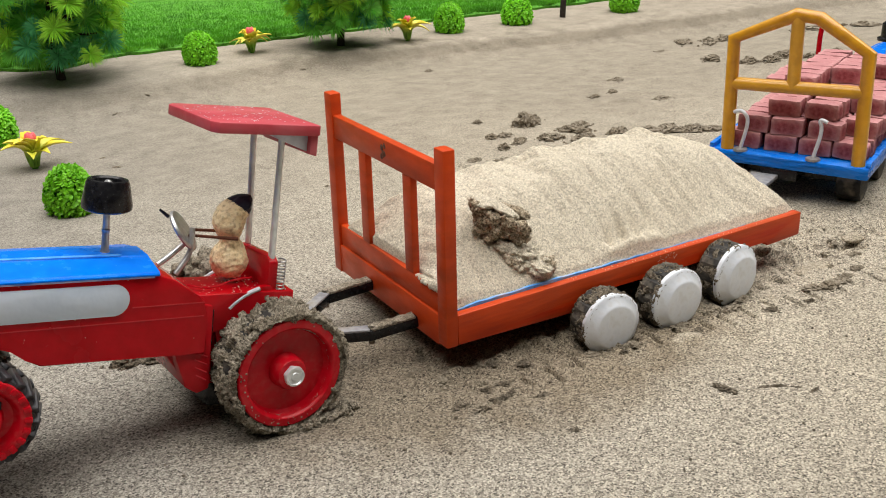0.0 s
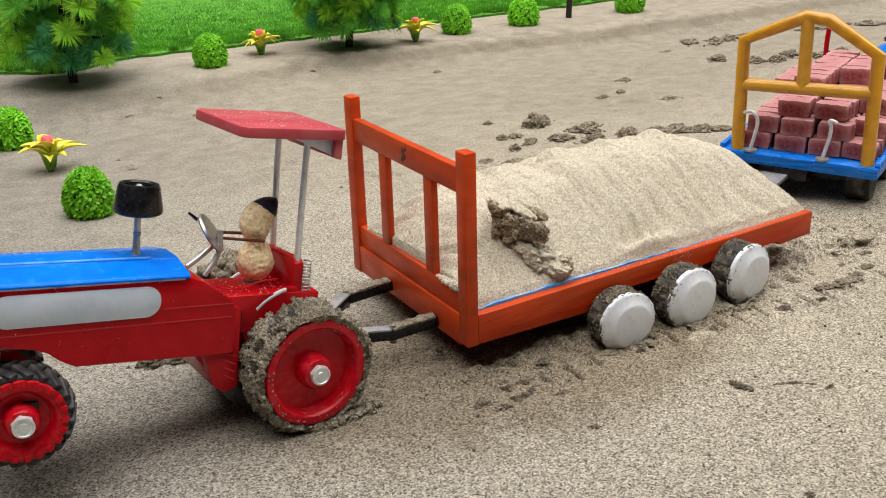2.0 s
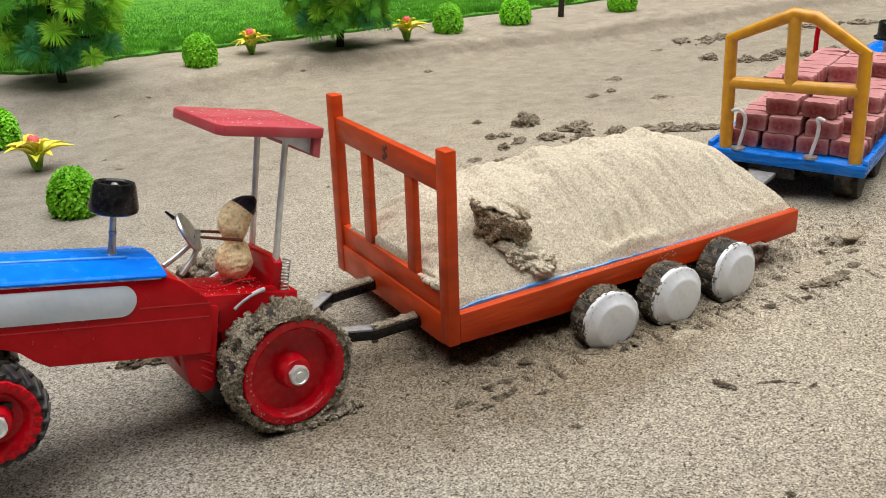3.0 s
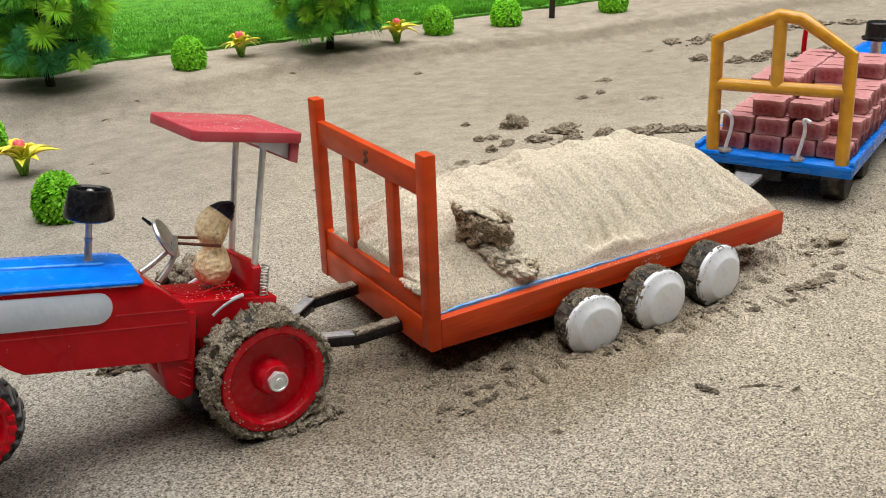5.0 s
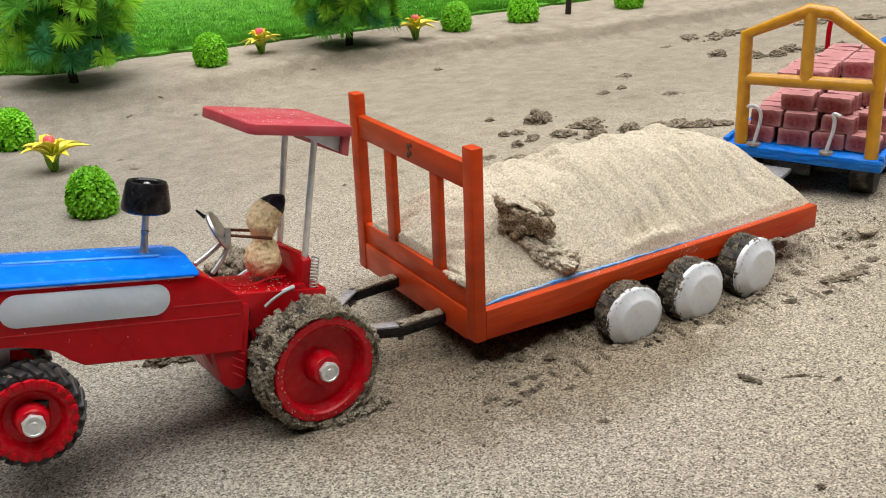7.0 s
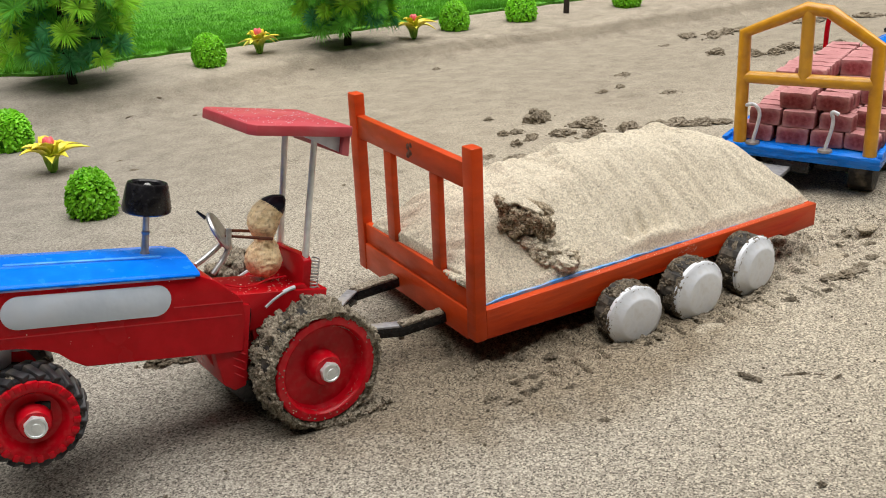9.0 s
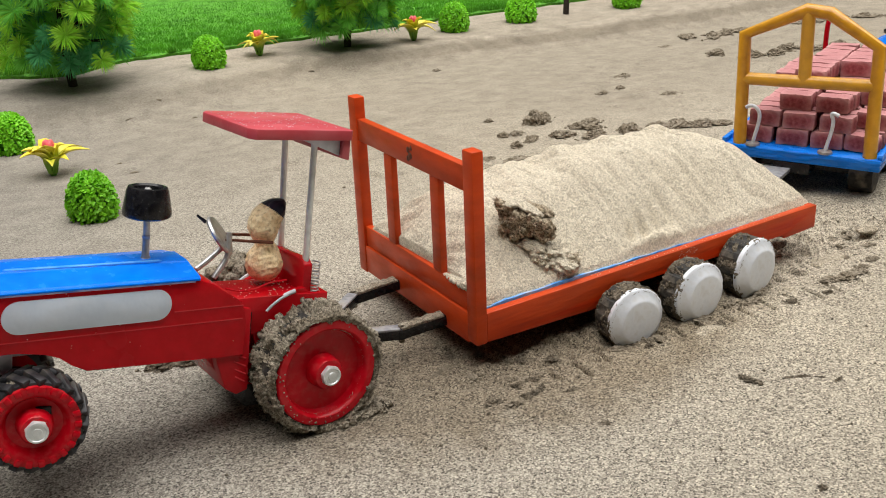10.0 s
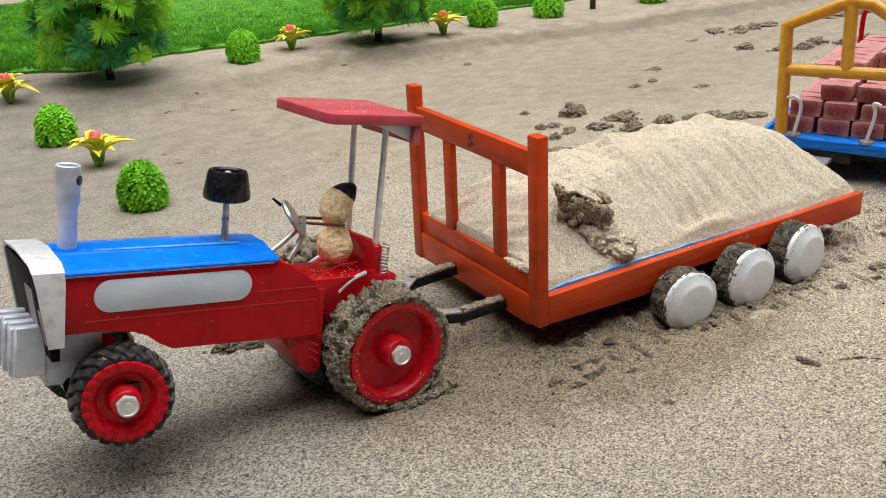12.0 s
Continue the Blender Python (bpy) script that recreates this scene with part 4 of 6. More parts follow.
        rod(bm, (1.0 if y > 0 else -1.0, y, 28), (1.0, y, 97), 1.45, 1.35, 14)
        part("canopy_post", bm, ZINC, root, "thin steel canopy post")
    bm = bmesh.new()
    prism(bm, [(36.5, -21), (34, -24.6), (-8.5, -24.1), (-10.2, -23), (-10.0, 23.2), (-8.5, 24.2), (33.5, 24.0), (36.0, 20.5)], 96.2, 100.6, "xy", 0.7)
    part("canopy", bm, PINK_RED, root, "faded red wooden canopy board with white flecks")
    q = random.Random(19)
    # tiny white specks put glints on top of the canopy
    bm = bmesh.new()
    for k in range(150):
        x, y = -8 + 43 * q.random() ** 0.8, 22 - 44 * q.random() ** 0.8
        lump(bm, (x * MM, y * MM, 100.6 * MM), q.uniform(0.18, 0.42) * MM, k, 1, 0.35, 0.4)
    part("glint_specks", bm, WHITE_SILVER, root, "white specks standing in for glints on the canopy")["kind"] = "stuff"
    bm = bmesh.new()
    prism(bm, [(-9.6, 96.3), (-6.2, 96.3), (-6.2, 88.6), (-9.6, 87.8)], -20, 22.5, "xz", 0.4)
    flap = part("canopy_flap", bm, PINK_RED, root, "red rear canopy flap")
    bm = bmesh.new()
    prism(bm, [(12, 96.0), (-6, 96.0), (-6, 89.4)], 19.0, 20.4, "xz", 0.2)
    part("canopy_bracket", bm, SILVER, flap, "grey canopy bracket")
    # steering wheel on a bent rod stand
    bm = bmesh.new()
    lathe(bm, [(0.05, 1.4), (5.4, 1.2), (8.6, 0.9), (9.1, 0), (8.6, -0.8), (5.4, -1.1), (0.05, -1.2)], 40, "Z")
    sw = part("steering_wheel", bm, STEEL, root, "silver disc steering wheel", Matrix.Translation((0.0355, 0.0, 0.0525)) @ Matrix.Rotation(radians(-50), 4, "Y") @ Matrix.Rotation(radians(-24), 4, "X"))
    for pts in ([(34.0, 5.5, 55.0), (33.6, 5.8, 45.5), (40.5, 7.0, 36.6)], [(33.2, 2.5, 50.0), (42, 3.4, 43.0), (47, 4.0, 40.0)]):
        bm = bmesh.new()
        sweep(bm, pts, 1.15, 12, 2)
        part("steering_stand", bm, STEEL, root, "bent silver rod")
    bm = bmesh.new()
    rod(bm, (41.5, -1, 58.2), (45, -2, 61.0), 0.8, 0.5, 8)
    part("lever", bm, BLACK, root)
    bm = bmesh.new()
    wire = [(36, 9, 32.4), (31, 13, 31.8), (24, 12, 31.9), (16, 8, 33), (9, 11, 34.5)]
    sweep(bm, wire, 0.4, 6, 3)
    part("wire", bm, RED_WHEEL, root, "thin red wire")
    # wheels
    rear_wheel(root, pose(0, 0, 0), 1)
    # the far wheel's crust takes the darker sand
    rear_wheel(root, pose(0, -0.010, 0, 0, 0, 180), 2, DAMP)
    front_wheel(root, pose(0.1142, 0.0220, -0.0064, 0, 0, -9) @ Matrix.Scale(0.965, 4), 3)
    front_wheel(root, pose(0.1142, -0.0220, -0.0064, 0, 0, 171) @ Matrix.Scale(0.965, 4), 4)
    bm = bmesh.new()
    rod(bm, (0, -40, 0), (0, 30, 0), 3.5)
    part("rear_axle", bm, BLACK, root)
    bm = bmesh.new()
    q = random.Random(77)
    for k in range(70):
        a = radians(q.uniform(48, 118))
        rr = q.uniform(25.5, 31.5 - 3.0 * abs(a - 1.35))
        lump(bm, (rr * math.cos(a) * MM, q.uniform(-46, -24) * MM, rr * math.sin(a) * MM), q.uniform(1.4, 3.8) * MM, k, 2, 0.9, 0.6)
    part("mud_cake", bm, MUD, root, "cake of damp sand heaped over the far wheel", angle=180)["kind"] = "stuff"
    return root


TRACTOR = pose(-0.0793, 0.0332, 0.0250, 1.7, -11.6, 184.8)
tractor(TRACTOR)


# ---- peanut doll ----
def smooth_profile(prof, k):
    """Catmull-Rom points between those of a profile."""
    out = []
    for i in range(len(prof) - 1):
        p0, p1, p2, p3 = prof[max(0, i - 1)], prof[i], prof[i + 1], prof[min(len(prof) - 1, i + 2)]
        for j in range(k):
            t = j / k
            out.append(tuple(0.5 * (2 * p1[a] + (p2[a] - p0[a]) * t + (2 * p0[a] - 5 * p1[a] + 4 * p2[a] - p3[a]) * t * t + (3 * p1[a] - p0[a] - 3 * p2[a] + p3[a]) * t ** 3) for a in (0, 1)))
    return [(max(0.05, r), h) for r, h in out + [prof[-1]]]


def peanut_doll(m):
    """One plain mesh: a two-lobed shell with a dark cap and twig arms."""
    bm = bmesh.new()
    prof = [(0.3, 33.6), (3.4, 34.2), (6.2, 36.4), (7.8, 40), (7.6, 43.5), (5.9, 47.2), (4.5, 50), (5.0, 52.6), (6.4, 56), (7.0, 60), (6.7, 63.5), (5.3, 66.8), (3.0, 68.8), (0.3, 69.4)]
    lathe(bm, smooth_profile(prof, 8), 110, "Z")
    for v in bm.verts:
        z = v.co.z / MM
        n = noise.noise(v.co * 260) * 0.0007 + noise.noise(v.co * 700) * 0.0004
        out = Vector((v.co.x, v.co.y, 0))
        if out.length > 1e-5:
            v.co += out.normalized() * n
        t = max(0.0, z - 49) / 20
        v.co.x += (14.6 + 8.5 * t - 13.0 * t * t) * MM
    for f in bm.faces:
        c = f.calc_center_median() / MM
        f.material_index = 1 if (c.z - 64.5) * 0.8 - (c.x - 13) * 0.6 > 0 and c.z > 56 else 0
        f.smooth = True
    n0 = len(bm.faces)
    for s in (1, -1):
        rod(bm, (14.5, 6.6 * s, 52.0), (31.5, 5.2 * s, 53.6), 0.75, 0.6, 8)
        rod(bm, (31.5, 5.2 * s, 53.6), (34.5, 3.4 * s, 53.4), 0.6, 0.5, 8)
    bm.faces.ensure_lookup_table()
    for f in bm.faces[n0:]:
        f.material_index = 2
    bmesh.ops.recalc_face_normals(bm, faces=bm.faces)
    me = bpy.data.meshes.new("peanut_doll")
    bm.to_mesh(me)
    bm.free()
    for mt in (PEANUT, INK, TWIG):
        me.materials.append(mt)
    ob = place(new("peanut_doll", me), m)
    return tagged(ob, "peanut-shell doll with a dark cap seated behind the steering wheel", "doll")


peanut_doll(TRACTOR @ Matrix.Translation((0, 0, -0.002)))


# ---- sand wagon ----
BED_YAW, BED_L = 2.0, 237.0


def small_wheel(parent, m, seed):
    bm = bmesh.new()
    lathe(bm, [(10, -13), (14.6, -12.8), (15.7, -11.5), (15.9, -7), (15.9, -2.5), (15.7, -0.6), (15.2, 0)], 60, "Y", lambda a, k, i: 0 if k in (0, 6) else (0.3 if i % 5 < 3 else -0.5))
    tyre = part("wagon_wheel", bm, RUBBER, parent, "small black tyre under a silver hub cap", m, angle=30)
    bm = bmesh.new()
    lathe(bm, [(16.2, -1.5), (16.3, 0.6), (15.7, 1.3), (14.8, 1.5), (11.6, 4.2), (11.0, 4.6), (10.2, 4.75), (0.05, 4.6)], 72, "Y", lambda a, k, i: (0.45 * noise.noise(Vector((a * 5, seed, 0))) + 0.30 * noise.noise(Vector((a * 14, seed, 2)))) if k < 3 else 0)
    part("hub_cap", bm, CAP, tyre, "dished silver hub cap")
    mud_on(tyre, 16.3, -13.2, 1.4, 0.5, seed, 1.5, DAMP)
    return tyre


WHEELS = ((83.6, -12.6, 9.8, 0.98, 176), (125.8, -12.8, 12.0, 1.01, 182), (171.4, -7.4, 12.6, 1.02, 187))


def sand_wagon():
    root = thing("flat_wagon", pose(0, 0, 0), "orange painted wooden toy wagon loaded with sand on six silver-capped wheels", "toy wagon", "toy wagons")
    # headboard
    bm = bmesh.new()
    box(bm, -0.6, 5.4, 0, 8.2, 14.6, 107.2, 0.7)
    part("post", bm, ORANGE, root)
    bm = bmesh.new()
    box(bm, -0.6, 5.4, 112, 120, 12.6, 110.4, 0.7)
    part("post", bm, ORANGE, root)
    bm = bmesh.new()
    box(bm, 0.2, 4.6, 8.2, 112, 87.4, 99.4, 0.6)
    rail = part("top_rail", bm, ORANGE, root, "orange top rail with a dark knot")
    bm = bmesh.new()
    for y, z, r in ((58.0, 95.2, 1.7), (56.6, 92.2, 1.9), (58.6, 90.6, 1.4), (55.4, 96.4, 1.2)):
        lump(bm, (0.0002, y * MM, z * MM), r * MM, y, 2, 1.0, 0.6)
    for v in bm.verts:
        v.co.x = 0.0002 + (v.co.x - 0.0002) * 0.25
    part("knot", bm, TWIG, rail, "dark chipped knot")
    bm = bmesh.new()
    box(bm, -0.2, 4.6, 8.2, 112, 13.2, 28.4, 0.5)
    part("lower_board", bm, ORANGE, root)
    bm = bmesh.new()
    box(bm, 0.8, 4.6, 8.2, 112, 28.6, 39.8, 0.5)
    part("kick_board", bm, ORANGE, root)
    for y in (32.0, 77.5):
        bm = bmesh.new()
        box(bm, 0.6, 4.2, y, y + 7.8, 39.8, 87.4, 0.5)
        part("upright", bm, ORANGE, root)
    bed = pose(0, 0, 0, 0, 0, BED_YAW)
    for y0, y1 in ((0.2, 4.8), (114.8, 119.4)):
        bm = bmesh.new()
        prism(bm, [(5.6, 29.6), (BED_L, 30.0), (BED_L, 16.6), (211, 15.6), (209, 18.6), (88, 20.2), (82, 18), (76, 12.6), (5.6, 14.8)], y0, y1, "xz", 0.5)
        part("side_board", bm, ORANGE_BOARD, root, "", bed)
        bm = bmesh.new()
        top = [(u, 30.75 + 0.45 * noise.noise(Vector((u * 0.11, y0, 0))) + 0.35 * noise.noise(Vector((u * 0.5, y0, 4))) - 0.012 * max(0, u - 70) - 0.9 * step(14, 6, u)) for u in range(8, 231, 3)]
        prism(bm, top + [(230, 24), (8, 24)], (4.95 if y0 < 10 else 111.4), (8.2 if y0 < 10 else 114.65), "xz")
        part("liner_edge", bm, WORN_BLUE, root, "strip of blue film along the bed edge", bed)
    bm = bmesh.new()
    box(bm, BED_L - 4.6, BED_L, 5, 114.6, 17, 29.8, 0.5)
    part("tail_board", bm, ORANGE_BOARD, root, "", bed)
    bm = bmesh.new()
    box(bm, 5.8, BED_L - 5, 8.2, 111.4, 19.5, 24.0, 0.2)
    part("deck", bm, ORANGE_BOARD, root, "", bed)
    # unseen block added under the deck to stop light passing through
    bm = bmesh.new()
    box(bm, 34, 205, 26, 92, 2.6, 19.3, 0.6)
    part("underbed_block", bm, BLACK, root, "", bed)
    for i, (x, y, z, big, turn) in enumerate(WHEELS):
        small_wheel(root, pose(x * MM, y * MM, z * MM, 0, 0, turn) @ Matrix.Scale(big, 4), 20 + i)
        small_wheel(root, pose((x - 5) * MM, (y + 141) * MM, 0.0130, 0, 0, 3.5) @ Matrix.Scale(0.92, 4), 30 + i)
        bm = bmesh.new()
        rod(bm, (x - 0.5, y + 8, 12.4), (x - 4.5, y + 133, 12.8), 2.2)
        part("axle", bm, BLACK, root)
        bm = bmesh.new()
        box(bm, x - 8, x + 4, 20, 100, 11, 20.6, 0.5)
        part("axle_block", bm, BLACK, root)
    bm = bmesh.new()
    dust = random.Random(41)
    for k in range(190):
        u = dust.uniform(70, 228)
        lump(bm, (u * MM, dust.uniform(1.2, 4.7) * MM, 29.85 * MM), dust.uniform(0.10, 0.30) * MM, k, 1, 0.5, 0.5)
    for k in range(60):
        u = dust.gauss(134, 3.5)
        lump(bm, (u * MM, 0.25 * MM, dust.uniform(20.5, 29.5) * MM), dust.uniform(0.12, 0.34) * MM, k, 1, 1.0, 0.5)
    part("sand_dust", bm, HEAP, root, "pale sand dust along the side board", bed)["kind"] = "stuff"
    # drawbar: two arms, knuckles and a hitch plate
    for pts in ([(0, 29.5, 17.4), (-22.5, 32.5, 15.0), (-46, 40, 16.0)], [(0, 77, 18.6), (-26, 76, 17.6), (-46, 58, 18.5)]):
        bm = bmesh.new()
        for p, q in zip(pts, pts[1:]):
            p, q = Vector(p), Vector(q)
            d = (q - p)
            b2 = bmesh.new()
            box(b2, 0, d.length + 2, -2.7, 2.7, -2.7, 2.7, 0.6)
            mt = Matrix.Translation(p * MM) @ d.to_track_quat("X", "Z").to_matrix().to_4x4()
            bmesh.ops.transform(b2, matrix=mt, verts=b2.verts)
            tmp = bpy.data.meshes.new("arm")
            b2.to_mesh(tmp)
            b2.free()
            bm.from_mesh(tmp)
            bpy.data.meshes.remove(tmp)
        arm = part("drawbar_arm", bm, BLACK, root, "black drawbar arm with a worn grey top")
        for i, (p, q) in enumerate(zip(pts, pts[1:])):
            p, q = Vector(p), Vector(q)
            d = q - p
            bm = bmesh.new()
            box(bm, 1, d.length, -2.7, 2.7, 2.1, 3.2, 0.3, 2)
            bmesh.ops.subdivide_edges(bm, edges=[e for e in bm.edges if e.calc_length() > 0.006], cuts=12, use_grid_fill=True)
            for v in bm.verts:
                if v.co.z > 2.7 * MM:
                    v.co.z += (0.9 if i == 0 else 0.25) * MM * (0.5 + noise.noise(v.co * 330))
            bmesh.ops.transform(bm, matrix=Matrix.Translation(p * MM) @ d.to_track_quat("X", "Z").to_matrix().to_4x4(), verts=bm.verts)
            if i == 0:
                part("sand_cover", bm, MUD, arm, "sand caked on the arm's top", angle=180)
            else:
                part("worn_top", bm, WORN, arm, "worn grey, sand-dusted top face")
        bm = bmesh.new()
        k = pts[1]
        rod(bm, (k[0], k[1], k[2] - 5), (k[0], k[1], k[2] + 4.4), 1.5, None, 12)
        part("pin", bm, MUD, arm)
    bm = bmesh.new()
    box(bm, -62, -42, 36, 62, 16, 20, 0.6)
    part("hitch_plate", bm, BLACK, root)
    return root


sand_wagon()


# ---- sand load ----
HEAP_END = BED_L - 0.3


def heap_z(u, v):
    """Height of the load over the bed, millimetres, at u along and v across the bed."""
    e_n, e_f = v - 5.4, 114.2 - v
    wob = 2.2 * noise.noise(Vector((u * 0.035, v * 0.02, 1)))
    near, far = e_n * 1.10 + wob * min(1, e_n / 12), e_f * 1.12
    front = 7.5 + (u - 5.2) * 0.86 + 4 * (1 - abs(v - 60) / 60)
    rear = (HEAP_END - u) * 1.08 + 2.2
    ridge = 36.0 + 6.6 * math.exp(-((u - 128) / 55) ** 2) - 0.01 * max(0, u - 120)
    for at, high in ((62, 3.4), (97, 4.4), (133, 3.2), (172, 3.8)):
        # tongues of sand lying over one another, each with a steeper front edge
        w = (u - at - (v - 60) * 0.30) / 17
        if -1.2 < w < 1:
            ridge += high * (1 - abs(w)) if w > 0 else high * max(0, 1 + w * 2.4)
    k = 3.2
    h = -k * math.log(sum(math.exp(-q / k) for q in (near + 2, far + 2, front + 3, rear + 2, ridge)))
    p = Vector((u, v, 0))
    # runs of loose sand down the near slope
    run = noise.noise(Vector((u * 0.060 + v * 0.030 + 0.8 * noise.noise(p * 0.03), v * 0.022, 8)))
    run2 = noise.noise(Vector((u * 0.21 + v * 0.075, v * 0.030, 3)))
    rise = min(1.0, max(0.0, h) / 14)
    h += rise * (2.4 * (abs(run) * 1.6 - 0.35) + 1.3 * run2) + 1.0 * noise.noise(p * 0.045)
    h += 0.8 * noise.noise(p * 0.16) + 0.36 * noise.noise(p * 0.4) + 0.30 * noise.noise(p * 0.8) + 0.22 * noise.noise(p * 1.7)
    # small slides low on the near slope
    for at, deep in ((104, 3.6), (113, 5.4), (122, 5.0), (132, 3.8)):
        h -= deep * math.exp(-(((u - at - v * 0.10) / 2.6) ** 2 + ((v - 15) / 6) ** 2))
        h += 0.8 * deep * math.exp(-(((u - at - v * 0.10) / 4) ** 2 + ((v - 8) / 3) ** 2))
    # hollow round the cracked clod
    h -= 2.4 * math.exp(-(((u - 45) / 11) ** 2 + ((v - 19) / 8) ** 2))
    edge = min(1.0, min(e_n, e_f) / 2.0)
    return 29.6 + max(-0.6, h) * max(0.0, edge)


def sand_load():
    n_u, n_v = 400, 190
    grid = [[Vector((5.2 + (HEAP_END - 5.2) * i / n_u, 5.4 + 108.8 * j / n_v, 0)) for i in range(n_u + 1)] for j in range(n_v + 1)]
    co = [(p.x * MM, p.y * MM, heap_z(p.x, p.y) * MM) for row in grid for p in row]
    w = n_u + 1
    faces = [(j * w + i, j * w + i + 1, (j + 1) * w + i + 1, (j + 1) * w + i) for j in range(n_v) for i in range(n_u)]
    rim = list(range(w)) + [j * w + n_u for j in range(1, n_v + 1)] + [n_v * w + i for i in range(n_u - 1, -1, -1)] + [j * w for j in range(n_v - 1, 0, -1)]
    base = len(co)
    co += [(co[k][0], co[k][1], 24.1 * MM) for k in rim]
    m = len(rim)
    faces += [(rim[k], base + k, base + (k + 1) % m, rim[(k + 1) % m]) for k in range(m)]
    faces.append(tuple(base + k for k in range(m - 1, -1, -1)))
    me = bpy.data.meshes.new("sand_heap")
    me.from_pydata(co, [], faces)
    me.materials.append(HEAP)
    me.shade_smooth()
    ob = place(new("sand_heap", me), pose(0, 0, 0, 0, 0, BED_YAW))
    tagged(ob, "heap of pale dry sand piled on the wagon bed", "sand", "", "stuff")


sand_load()


def spill():
    bm = bmesh.new()
    q = random.Random(4)
    for k in range(60):
        y = 9 + abs(q.gauss(0, 10))
        lump(bm, ((2.2 + q.uniform(-1.2, 1.4)) * MM, min(y, 30) * MM, (39.4 + 2.6 * math.exp(-((y - 9) / 9) ** 2) * q.random()) * MM), q.uniform(0.9, 2.0) * MM, k, 2, 0.8, 0.3)
    tagged(part("sand_spill", bm, HEAP, None, angle=180), "small spill of pale sand on the headboard ledge", "sand", "", "stuff")


spill()


def clod(name, c, r, seed, material, label, squash=0.8, sub=4, turn=(0, 0, 0)):
    bm = bmesh.new()
    res = bmesh.ops.create_icosphere(bm, subdivisions=sub, radius=1.0)
    for v in res["verts"]:
        p = v.co.copy()
        d = 1 + squash * (0.56 * noise.noise(p * 1.3 + Vector((seed, 0, 0))) + 0.38 * noise.noise(p * 3.1 + Vector((0, seed, 0))) + 0.28 * abs(noise.noise(p * 7 + Vector((0, 0, seed)))) + 0.12 * noise.noise(p * 15))
        v.co = Vector((p.x * d * r[0], p.y * d * r[1], p.z * d * r[2])) * MM
    ob = part(name, bm, material, None, "", pose(*c, *turn), angle=60)
    return tagged(ob, label, "clod")


def crumbly(bm, c, r, seed, turn=(0, 0, 0), deep=0.8, sub=5):
    """A broken lump with pits and ledges, in millimetres."""
    m = pose(c[0] * MM, c[1] * MM, c[2] * MM, *turn)
    for v in bmesh.ops.create_icosphere(bm, subdivisions=sub, radius=1.0)["verts"]:
        p = v.co.copy()
        d = 1 + deep * (0.45 * noise.noise(p * 1.4 + Vector((seed, 0, 0))) + 0.40 * noise.noise(p * 3.0 + Vector((0, seed, 0))) + 0.34 * (abs(noise.noise(p * 6 + Vector((0, 0, seed)))) - 0.2) + 0.16 * noise.noise(p * 14))
        v.co = m @ (Vector((p.x * d * r[0], p.y * d * r[1], p.z * d * r[2])) * MM)


